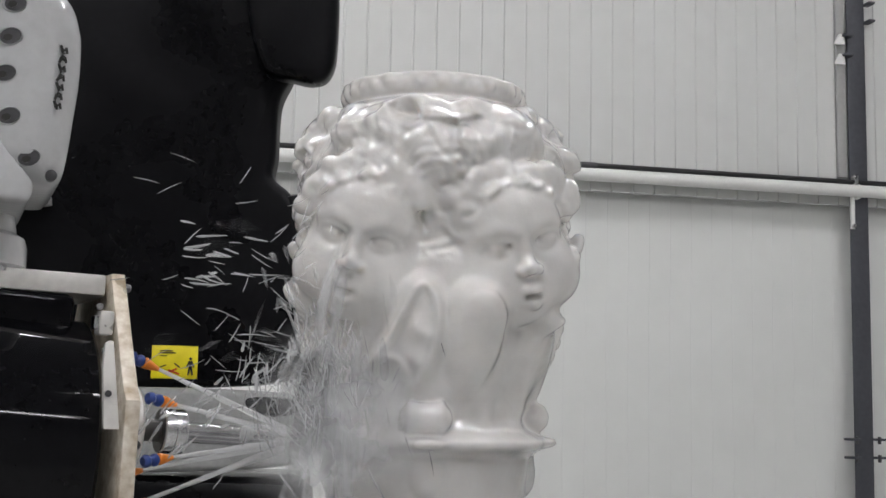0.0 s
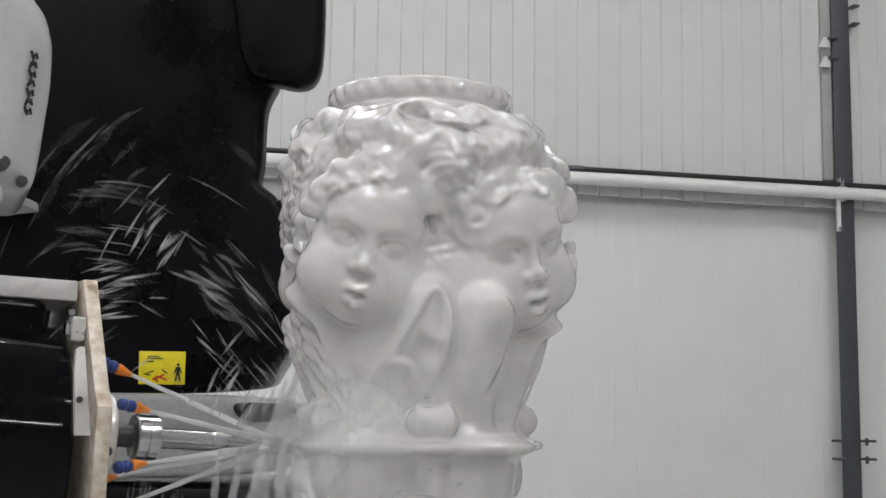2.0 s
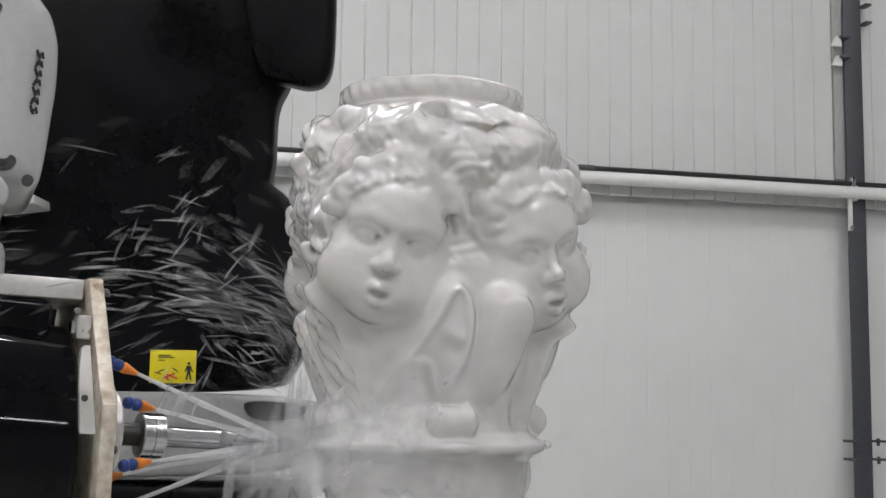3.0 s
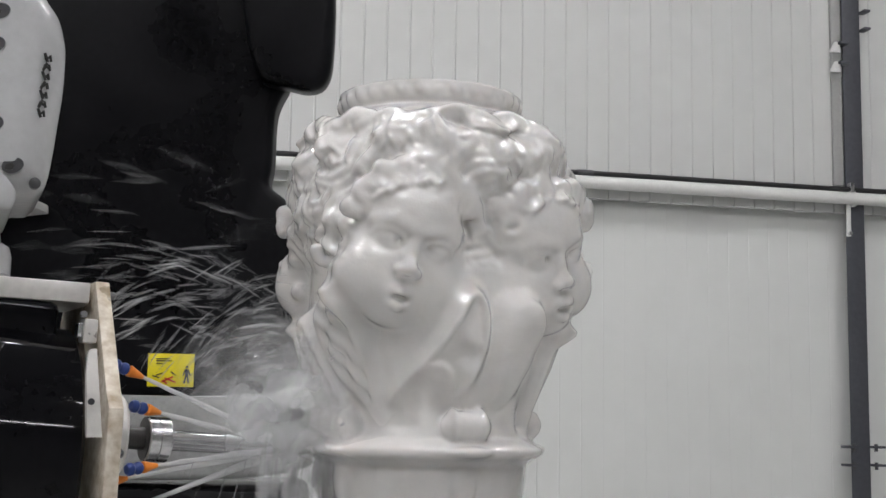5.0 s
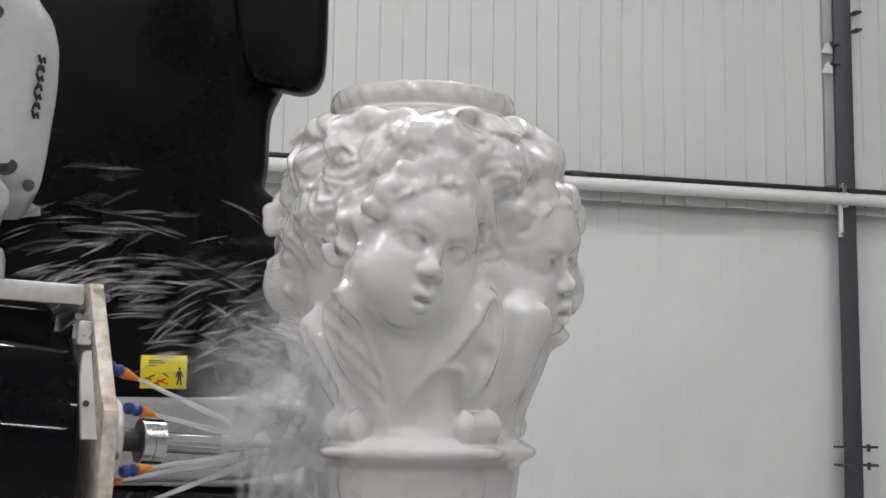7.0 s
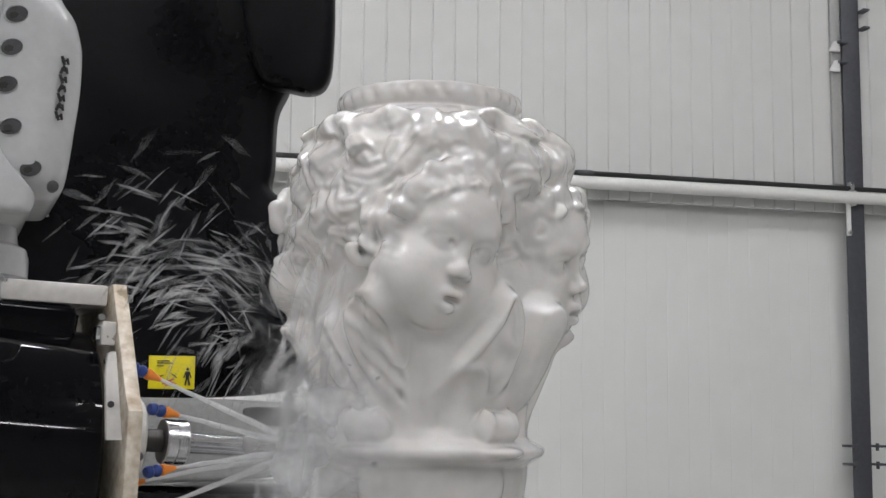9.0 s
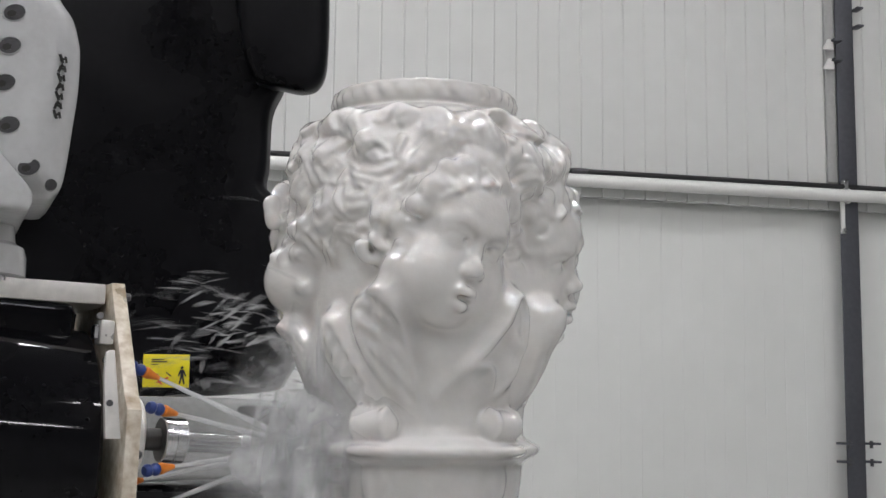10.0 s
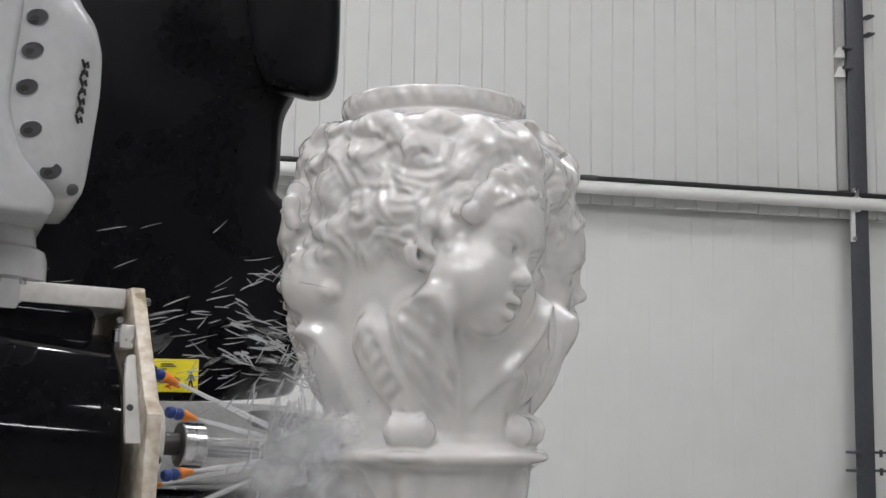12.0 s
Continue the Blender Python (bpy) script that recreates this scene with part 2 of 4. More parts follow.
# ================= the carved marble vase (one carved body) =================
class Clay:
    """A solid on a grid of distances, built up by smooth joins and cuts, then skinned."""

    def __init__(self, lo, hi, step):
        self.lo, self.step = np.array(lo, np.float32), step
        self.n = [int(round((b - a) / step)) + 1 for a, b in zip(lo, hi)]
        self.axes = [(self.lo[i] + step * np.arange(self.n[i])).astype(np.float32) for i in range(3)]
        self.d = np.full(self.n, 1.0, np.float32)

    def near(self, lo, hi):
        s = []
        for i in range(3):
            a = max(0, int((lo[i] - self.lo[i]) / self.step) - 1)
            b = min(self.n[i], int((hi[i] - self.lo[i]) / self.step) + 3)
            if b <= a:
                return None, None
            s.append(slice(a, b))
        x, y, z = np.meshgrid(*(self.axes[i][s[i]] for i in range(3)), indexing="ij", sparse=True)
        return tuple(s), (x, y, z)

    def join(self, s, e, k):
        a = self.d[s]
        h = np.maximum(k - np.abs(a - e), 0) / k
        self.d[s] = np.minimum(a, e) - h * h * k * 0.25

    def cut(self, s, e, k):
        a = self.d[s]
        h = np.maximum(k - np.abs(a + e), 0) / k
        self.d[s] = np.maximum(a, -e) + h * h * k * 0.25

    def ellipsoid(self, m, radii, k=0.01, cut=False):
        """m: pose of its centre and axes."""
        c = np.array(m.translation)
        R = max(radii) + k + 0.01
        s, g = self.near(c - R, c + R)
        if s is None:
            return
        rot = np.array(m.to_3x3().transposed())
        p = [rot[i][0] * (g[0] - c[0]) + rot[i][1] * (g[1] - c[1]) + rot[i][2] * (g[2] - c[2]) for i in range(3)]
        k0 = np.sqrt(sum((p[i] / radii[i]) ** 2 for i in range(3)))
        k1 = np.sqrt(sum((p[i] / radii[i] ** 2) ** 2 for i in range(3))) + 1e-6
        (self.cut if cut else self.join)(s, (k0 * (k0 - 1) / k1).astype(np.float32), k)

    def rope(self, pts, radii, k=0.008, cut=False):
        """A chain of round cones joined sharply to each other, softly to the body."""
        pts = [np.array(p, float) for p in pts]
        R = max(radii) + k + 0.006
        lo, hi = np.min(pts, axis=0) - R, np.max(pts, axis=0) + R
        s, g = self.near(lo, hi)
        if s is None:
            return
        best = None
        for a, b, ra, rb in zip(pts, pts[1:], radii, radii[1:]):
            ba = b - a
            pa = [g[i] - a[i] for i in range(3)]
            h = np.clip((pa[0] * ba[0] + pa[1] * ba[1] + pa[2] * ba[2]) / max(float(ba @ ba), 1e-9), 0, 1)
            e = np.sqrt(sum((pa[i] - ba[i] * h) ** 2 for i in range(3))) - (ra + (rb - ra) * h)
            best = e if best is None else np.minimum(best, e)
        (self.cut if cut else self.join)(s, best.astype(np.float32), k)

    def skin(self, name):
        d, n = self.d, self.n
        ins = d < 0
        cells = -np.ones([m - 1 for m in n], np.int32)
        mixed = np.zeros(cells.shape, bool)
        first = ins[:-1, :-1, :-1]
        for i in (0, 1):
            for j in (0, 1):
                for l in (0, 1):
                    mixed |= ins[i:n[0] - 1 + i, j:n[1] - 1 + j, l:n[2] - 1 + l] != first
        idx = np.argwhere(mixed)
        cells[mixed] = np.arange(len(idx))
        acc, cnt = np.zeros((len(idx), 3)), np.zeros(len(idx))
        quads = []
        for ax in range(3):
            sa, sb = [slice(None)] * 3, [slice(None)] * 3
            sa[ax], sb[ax] = slice(0, -1), slice(1, None)
            A, B = ins[tuple(sa)], ins[tuple(sb)]
            e = np.argwhere(A != B)
            o1, o2 = [(1, 2), (2, 0), (0, 1)][ax]
            e = e[(e[:, o1] > 0) & (e[:, o2] > 0) & (e[:, o1] < n[o1] - 1) & (e[:, o2] < n[o2] - 1)]
            e2 = e.copy()
            e2[:, ax] += 1
            va, vb = d[tuple(e.T)], d[tuple(e2.T)]
            pos = e.astype(float)
            pos[:, ax] += va / (va - vb)
            four = []
            for da, db in ((-1, -1), (0, -1), (0, 0), (-1, 0)):
                c = e.copy()
                c[:, o1] += da
                c[:, o2] += db
                ci = cells[tuple(c.T)]
                for q in range(3):
                    acc[:, q] += np.bincount(ci, pos[:, q], len(idx))
                cnt += np.bincount(ci, minlength=len(idx))
                four.append(ci)
            q = np.stack(four, 1)
            flip = va > 0
            q[flip] = q[flip][:, ::-1]
            quads.append(q)
        v = acc / np.maximum(cnt, 1)[:, None] * self.step + self.lo
        q = np.concatenate(quads)
        me = bpy.data.meshes.new(name)
        me.vertices.add(len(v))
        me.vertices.foreach_set("co", v.astype(np.float32).ravel())
        me.loops.add(q.size)
        me.loops.foreach_set("vertex_index", q.astype(np.int32).ravel())
        me.polygons.add(len(q))
        me.polygons.foreach_set("loop_start", np.arange(0, q.size, 4, dtype=np.int32))
        me.update(calc_edges=True)
        me.polygons.foreach_set("use_smooth", np.ones(len(q), bool))
        me.validate()
        return me


def polar(phi, r, z):
    a = radians(phi)
    return Vector((r * math.sin(a), -r * math.cos(a), z))


def on_body(phi, r, z, yaw=0, pitch=0, roll=0):
    """A frame on the body: x sideways, y up, z outwards."""
    a = radians(phi)
    m = Matrix(((math.cos(a), 0, math.sin(a), 0), (math.sin(a), 0, -math.cos(a), 0), (0, 1, 0, 0), (0, 0, 0, 1)))
    return Matrix.Translation(polar(phi, r, z)) @ m @ pose(0, 0, 0, pitch, yaw, roll)


# the turned body: height over the eye line and radius
BODY = [(-0.24, 0.10), (-0.20, 0.118), (-0.15, 0.156), (-0.10, 0.163), (-0.084, 0.164), (-0.074, 0.178), (-0.069, 0.189),
        (-0.057, 0.191), (-0.051, 0.182), (-0.042, 0.165), (-0.025, 0.160), (0.0, 0.162), (0.03, 0.171), (0.06, 0.179), (0.10, 0.185),
        (0.15, 0.187), (0.20, 0.187), (0.26, 0.190), (0.33, 0.197), (0.38, 0.200), (0.410, 0.197), (0.432, 0.189), (0.450, 0.172),
        (0.462, 0.150), (0.465, 0.143), (0.469, 0.142), (0.474, 0.147), (0.501, 0.150), (0.506, 0.146), (0.5065, 0.03)]

HEADS = [(-45, 34, -16), (45, -34, 17)]        # place round the body, turn, lean of each head of a pair


def carve_head(c, phi, turn, lean):
    H = on_body(phi, 0.146 if phi < 90 else 0.134, 0.240, yaw=turn, pitch=2, roll=lean)

    def at(u, w, n, rx=0, ry=0, rz=0):
        return H @ pose(u, w, n, rx, ry, rz)

    def pt(u, w, n):
        return H @ Vector((u, w, n))
    c.ellipsoid(at(0, 0.016, -0.002), (0.093, 0.118, 0.110), 0.020)        # skull
    for s in (-1, 1):
        c.ellipsoid(at(s * 0.043, -0.046, 0.054), (0.053, 0.053, 0.050), 0.030)   # cheeks
    c.ellipsoid(at(0, -0.062, 0.072), (0.036, 0.030, 0.036), 0.024)        # muzzle
    c.ellipsoid(at(0, -0.090, 0.068), (0.030, 0.020, 0.028), 0.022)        # chin
    c.ellipsoid(at(0, -0.078, 0.040), (0.050, 0.024, 0.036), 0.024)        # soft under the chin
    c.ellipsoid(at(0, 0.058, 0.064), (0.068, 0.048, 0.042), 0.030)         # forehead
    for s in (-1, 1):
        c.ellipsoid(at(s * 0.037, 0.014, 0.116, 0, s * 18, s * -6), (0.029, 0.0175, 0.029), 0.014, cut=True)  # sockets
        c.ellipsoid(at(s * 0.037, 0.012, 0.0850, 0, s * 20, 0), (0.0205, 0.0125, 0.0165), 0.002)             # eyeball
        lid = [pt(s * 0.037 + 0.0235 * math.cos(a), 0.012 + 0.0130 * math.sin(a),
                  0.1005 - 0.009 * math.cos(a) ** 2 - 0.007 * s * math.cos(a)) for a in [math.pi * i / 6 for i in range(7)]]
        c.ellipsoid(at(s * 0.0185, 0.014, 0.103), (0.007, 0.008, 0.012), 0.006, cut=True)
        c.rope(lid, [0.0038] * 7, 0.004)
        low = [pt(s * 0.037 + 0.020 * math.cos(a), 0.012 - 0.0105 * math.sin(a),
                  0.0985 - 0.009 * math.cos(a) ** 2 - 0.007 * s * math.cos(a)) for a in [math.pi * i / 6 for i in range(7)]]
        c.rope(low, [0.0026] * 7, 0.005)
        c.rope([pt(s * 0.016, 0.034, 0.104), pt(s * 0.036, 0.041, 0.101), pt(s * 0.060, 0.032, 0.084)],
               [0.003, 0.0036, 0.003], 0.018)                               # brow ridge
    c.rope([pt(0, 0.016, 0.101), pt(0, -0.004, 0.1065), pt(0, -0.021, 0.1165)], [0.0045, 0.0055, 0.0112], 0.012)   # nose
    for s in (-1, 1):
        c.ellipsoid(at(s * 0.0125, -0.027, 0.1100), (0.0085, 0.0078, 0.010), 0.007)
        c.ellipsoid(at(s * 0.0065, -0.035, 0.1190), (0.0042, 0.0036, 0.006), 0.003, cut=True)
    c.rope([pt(0, -0.040, 0.109), pt(0, -0.049, 0.109)], [0.0028, 0.003], 0.006, cut=True)                      # philtrum
    c.rope([pt(-0.0200, -0.064, 0.098), pt(-0.010, -0.0555, 0.109), pt(0, -0.0565, 0.1130), pt(0.010, -0.0555, 0.109),
            pt(0.0200, -0.064, 0.098)], [0.0040, 0.0072, 0.0076, 0.0072, 0.0040], 0.007)
    c.rope([pt(-0.015, -0.0730, 0.098), pt(0, -0.0775, 0.1075), pt(0.015, -0.0730, 0.098)], [0.0055, 0.0092, 0.0055], 0.007)
    c.ellipsoid(at(0, -0.0662, 0.116), (0.0165, 0.0042, 0.017), 0.003, cut=True)                                # open lips
    for s in ((-1,) if turn > 0 else (1,)):                                 # the ear on the outer side
        c.rope([pt(s * 0.090, 0.018, 0.018), pt(s * 0.100, 0.012, 0.004), pt(s * 0.099, -0.012, 0.002), pt(s * 0.092, -0.028, 0.014)],
               [0.008, 0.010, 0.009, 0.010], 0.007)
        c.ellipsoid(at(s * 0.098, -0.004, 0.018), (0.006, 0.012, 0.008), 0.005, cut=True)


def carve_fringe(c, phi, turn, lean):
    """Locks lying on the forehead and temples of a head."""
    H = on_body(phi, 0.146 if phi < 90 else 0.134, 0.240, yaw=turn, pitch=2, roll=lean)
    rng = random.Random(phi * 7 + 3)
    for i in range(17):
        a = radians((38 if turn > 0 else 10) + 132 * i / 16)
        u, w = 0.090 * math.cos(a), 0.036 + 0.080 * math.sin(a) + rng.uniform(-0.004, 0.006)
        depth = 0.110 * math.sqrt(max(0.04, 1 - (u / 0.116) ** 2 - ((w - 0.012) / 0.140) ** 2))
        sw, size, th, w0 = rng.choice((-1, 1)), rng.uniform(0.012, 0.020), rng.uniform(0.011, 0.015), rng.uniform(0, 6.28)
        c.rope([H @ Vector((u + size * (1 - 0.7 * t) * math.cos(w0 + sw * 4 * t), w + size * (1 - 0.7 * t) * math.sin(w0 + sw * 4 * t), depth - 0.004 + 0.006 * t))
                for t in [j / 6 for j in range(7)]], [th * (1 - 0.4 * j / 6) for j in range(7)], 0.010)
    out = -1 if turn > 0 else 1                    # heavy curls behind the temple and the ear, on the outer side
    for i in range(12):
        a = radians(-38 + 118 * i / 11)
        u, w = out * (0.094 + 0.010 * (i % 2)) * math.cos(a), 0.020 + 0.112 * math.sin(a)
        depth, sw, size, w0 = 0.018 - 0.030 * (i % 2) + rng.uniform(-0.008, 0.008), rng.choice((-1, 1)), rng.uniform(0.018, 0.028), rng.uniform(0, 6.28)
        c.rope([H @ Vector((u + size * (1 - 0.75 * t) * math.cos(w0 + sw * 3.0 * t), w + 1.2 * size * (1 - 0.75 * t) * math.sin(w0 + sw * 3.0 * t),
                            depth + 0.012 * t)) for t in [j / 7 for j in range(8)]], [0.0100 * (1 - 0.45 * j / 7) for j in range(8)], 0.014)


# outlines of the leaves and wings of one half, round the body in degrees and in height
WINGS = {
    "leading": [(-60, 0.176), (-67, 0.184), (-76, 0.176), (-83, 0.145), (-81, 0.095), (-74, 0.045), (-64, 0.005), (-54, -0.015), (-47, -0.012),
                (-48, 0.030), (-50, 0.075), (-54, 0.125)],
    "inner": [(-46, 0.020), (-34, 0.062), (-24, 0.100), (-17, 0.140), (-13, 0.172), (-7, 0.186), (-1, 0.176), (3, 0.140), (3, 0.085), (-2, 0.035), (-9, 0.005),
              (-17, 0.010), (-20, 0.045), (-30, 0.038), (-42, 0.000)],
    "smooth": [(5, 0.140), (8, 0.164), (14, 0.174), (22, 0.166), (28, 0.134), (31, 0.092), (28, 0.045), (20, 0.000), (12, -0.015), (6, 0.010), (4, 0.08)],
    "lower": [(82, 0.142), (89, 0.150), (95, 0.128), (102, 0.078), (112, 0.015), (117, -0.030), (104, -0.032), (94, -0.005), (85, 0.040), (78, 0.095)],
    "hanging": [(46, 0.120), (54, 0.140), (64, 0.125), (72, 0.085), (78, 0.040), (78, 0.0), (66, -0.02), (52, -0.02), (46, 0.02), (43, 0.07)],
}


def inside_of(poly, u, v):
    """Signed distance to a closed outline, positive inside."""
    best, odd = u * 0 + 9.0, np.zeros(u.shape, bool)
    n = len(poly)
    for k in range(n):
        (x0, y0), (x1, y1) = poly[k], poly[(k + 1) % n]
        ex, ey = x1 - x0, y1 - y0
        t = np.clip(((u - x0) * ex + (v - y0) * ey) / (ex * ex + ey * ey), 0, 1)
        best = np.minimum(best, (u - x0 - t * ex) ** 2 + (v - y0 - t * ey) ** 2)
        cross = ((y0 > v) != (y1 > v)) & (u < (x1 - x0) * (v - y0) / ((y1 - y0) if abs(y1 - y0) > 1e-9 else 1e-9) + x0)
        odd ^= cross
    return np.where(odd, 1, -1) * np.sqrt(best)


def carve_wings(c, x, y, z):
    """Wings and leaves below the heads, in high relief with rolled edges."""
    d = c.d
    near = np.argwhere((d < 0.044) & (d > -0.02) & (z > -0.05) & (z < 0.215) & (x * x + y * y > 0.0169))
    px, py, pz = (c.axes[i][near[:, i]].astype(np.float32) for i in range(3))
    phi = np.degrees(np.arctan2(px, -py))
    step = lambda t: np.clip(t, 0, 1) ** 2 * (3 - 2 * np.clip(t, 0, 1))
    rise = pz * 0
    for half in (0, 180):
        for name, raw in WINGS.items():
            mid = sum(p for p, _ in raw) / len(raw)
            poly = [(q[0], q[1]) for q in smooth_outline([((p - mid) * 0.0038, zz) for p, zz in raw], 2)]
            e = (phi - mid - half + 180) % 360 - 180
            m = np.abs(e) < 40
            u, v = e[m] * 0.0038, pz[m]
            s = inside_of(poly, u, v)
            up = np.clip((v + 0.035) / 0.16, 0.22, 1)          # the tips stand off most
            h = 0.019 * up * step((s + 0.013) / 0.034) + 0.008 * up * step(s / 0.040) + 0.0025 * up * np.exp(-((s - 0.015) / 0.008) ** 2)
            if name == "smooth":
                h += 0.004 * step(s / 0.035)
            elif name == "inner":
                h -= 0.008 * step((s - 0.016) / 0.012)
                h += 0.007 * np.exp(-(((u - 0.028) / 0.012) ** 2 + ((v - 0.105) / 0.016) ** 2)) + 0.007 * np.exp(-(((u - 0.048) / 0.012) ** 2 + ((v - 0.095) / 0.014) ** 2))
                h += 0.009 * np.exp(-(((u - 0.036) / 0.018) ** 2 + ((v - 0.055) / 0.020) ** 2))
            elif name in ("leading", "lower"):
                k = 1 if name == "leading" else -1
                quill = np.cos((v * 0.85 + k * u * 0.75 + 2.0 * u * u) * 2 * math.pi / 0.026)
                barb = np.cos((v * 0.3 - k * u) * 2 * math.pi / 0.045)
                h += (0.0020 * quill + 0.0024 * barb - 0.003) * step((s - 0.014) / 0.012)
            rise[m] = np.maximum(rise[m], h)
    # pairs of soft folds that run to the foot
    fold = 0.004 * np.cos(np.radians(phi) * 14 + 9 * pz) * np.clip((0.05 - pz) / 0.05, 0, 1) * np.clip((pz + 0.045) / 0.02, 0, 1)
    d[tuple(near.T)] -= (rise + fold).astype(np.float32)


def carve_scroll(c, phi):
    m = on_body(phi, 0.168, -0.024)
    c.rope([m @ Vector((-0.017, 0, 0)), m @ Vector((0.017, 0, 0))], [0.0225, 0.0225], 0.008)
    for s in (-1, 1):
        spiral = [m @ Vector((s * (0.022 + 0.009 * i / 15), 0.021 * (1 - 0.055 * i) * math.cos(i * 0.66), 0.021 * (1 - 0.055 * i) * math.sin(i * 0.66))) for i in range(16)]
        c.rope(spiral, [0.0072 - 0.0002 * i for i in range(16)], 0.003)
    for q in (-0.005, 0.006):
        c.rope([m @ Vector((q, 0.027 * math.cos(a), 0.027 * math.sin(a))) for a in (-0.6, 0.1, 0.8, 1.5, 2.2)], [0.0026] * 5, 0.002, cut=True)
    c.ellipsoid(on_body(phi, 0.176, -0.061), (0.040, 0.010, 0.030), 0.006)
    c.ellipsoid(on_body(phi, 0.158, -0.108), (0.020, 0.034, 0.014), 0.008)


def hair_bulk(c):
    """The mass of hair between the heads, and the rolls under the lip."""
    for half in (0, 180):
        for phi, z, a in ((-90, 0.315, 0.095), (-68, 0.365, 0.065), (-108, 0.365, 0.06), (-74, 0.29, 0.055), (-104, 0.28, 0.05), (-30, 0.385, 0.07), (30, 0.385, 0.07),
                          (0, 0.37, 0.055), (62, 0.36, 0.06)):
            c.ellipsoid(on_body(phi + half, 0.186 if abs(phi) < 64 and half == 0 else 0.170, z), (a, a * 0.85, 0.046), 0.025)
        for phi in range(0, 180, 15):
            c.ellipsoid(on_body(phi + half, 0.182, 0.428 + 0.008 * math.sin(phi), pitch=-30, roll=(phi * 37) % 60 - 30), (0.030, 0.020, 0.022), 0.015)


def facets(u, v, around):
    """Rough chips left by the tool: flat scales, each tilted its own way."""
    g = random.Random(21)
    best, out = u * 0 + 9.0, u * 0
    for _ in range(210):
        cu, cv, sx = g.uniform(-0.5, 0.5) * around, g.uniform(0.19, 0.48), g.uniform(0.7, 1.5)
        tu, tv, lift = g.uniform(-0.32, 0.32), g.uniform(-0.45, 0.20), g.gauss(0, 0.0034)
        eu, ev = (u - cu + around / 2) % around - around / 2, v - cv
        dd = (eu / sx) ** 2 + ev ** 2
        m = dd < best
        best = np.where(m, dd, best)
        out = np.where(m, np.clip(tu * eu + tv * ev, -0.007, 0.007) + lift, out)
    return out


def carve_hair(c, x, y, z, rng):
    """Waves of hair cut into the surface: broad lumps, then locks, then strands."""
    d = c.d
    near = np.argwhere((np.abs(d) < 0.019) & (z > 0.19) & (z < 0.47) & (x * x + y * y > 0.0225))
    px, py, pz = (c.axes[i][near[:, i]].astype(np.float32) for i in range(3))
    phi = np.arctan2(px, -py)
    u, v = phi * 0.215, pz
    keep = np.clip((pz - 0.205) / 0.03, 0, 1) * np.clip((0.456 - pz) / 0.03, 0, 1)
    for half in (0, 180):                                  # leave the faces smooth
        for f, turn, lean in HEADS:
            q = np.array((on_body(f + half, 0.146 if half == 0 else 0.134, 0.240, yaw=turn, pitch=2, roll=lean)).inverted())
            a = q[0, 0] * px + q[0, 1] * py + q[0, 2] * pz + q[0, 3]
            b = q[1, 0] * px + q[1, 1] * py + q[1, 2] * pz + q[1, 3]
            n = q[2, 0] * px + q[2, 1] * py + q[2, 2] * pz + q[2, 3]
            e = np.sqrt((a / 0.086) ** 2 + ((b + 0.012) / 0.108) ** 2)
            keep *= np.where(n > 0, np.clip((e - 0.96) / 0.10, 0, 1), 1)

    def waves(scale, count, seed):
        g, out = random.Random(seed), 0.0
        for _ in range(count):
            t, p, s = g.uniform(0, 6.28), g.uniform(0, 6.28), scale * g.uniform(0.7, 1.4)
            # whole turns round the body, so that the pattern closes
            k = max(1, round(math.cos(t) * s * 0.215)) if math.cos(t) > 0 else min(-1, round(math.cos(t) * s * 0.215))
            out = out + np.sin(k * phi + math.sin(t) * s * v + p)
        return out / count
    w1, w2, lump, w3 = waves(45, 6, 1), waves(150, 9, 2), waves(80, 7, 3), waves(260, 9, 4)
    # locks: elongated cells of strands that run side by side and bend, some rolled up
    turnlen = 2 * math.pi * 0.215
    best, du, dv, roll = u * 0 + 9.0, u * 0, u * 0, u * 0
    g = random.Random(8)
    for i in range(150):
        cu, cv, al = g.uniform(-0.5, 0.5) * turnlen, g.uniform(0.20, 0.455), g.gauss(1.35, 0.75)
        eu = (u - cu + turnlen / 2) % turnlen - turnlen / 2
        ev = v - cv
        p, q = eu * math.cos(al) + ev * math.sin(al), -eu * math.sin(al) + ev * math.cos(al)
        q = q + g.uniform(-14, 14) * p * p
        size = g.uniform(0.75, 1.35)
        dd = ((p / 1.9) ** 2 + q ** 2) / size ** 2 + 0.00006 * w1
        m = dd < best
        best = np.where(m, dd, best)
        du, dv, roll = np.where(m, p, du), np.where(m, q, dv), np.where(m, 1.0 if g.random() < 0.28 else 0.0, roll)
    rad = np.sqrt(np.maximum(best, 0))
    chip = facets(u, v, turnlen)
    dome = np.sqrt(np.clip(1 - (rad / 0.030) ** 2, 0, 1))
    strand = np.cos(dv * 2 * math.pi / 0.0165 + 1.6 * w1 + 1.2 * w2)
    ring = np.cos(np.arctan2(dv, du) - np.sqrt(du ** 2 + dv ** 2) * 300 + 1.5 * w1)
    high = np.clip((pz - 0.345) / 0.05, 0, 1)              # rough from the tool above, combed locks below
    comb = (1 - roll) * 0.0018 * strand + roll * 0.0026 * ring
    h = 0.008 * lump + (0.011 - 0.006 * high) * (dome - 0.6) + comb * (1 - 0.6 * high) + chip * (0.35 + 0.65 * high) + 0.0030 * w2 + 0.0014 * w3
    d[tuple(near.T)] -= (h * keep).astype(np.float32)


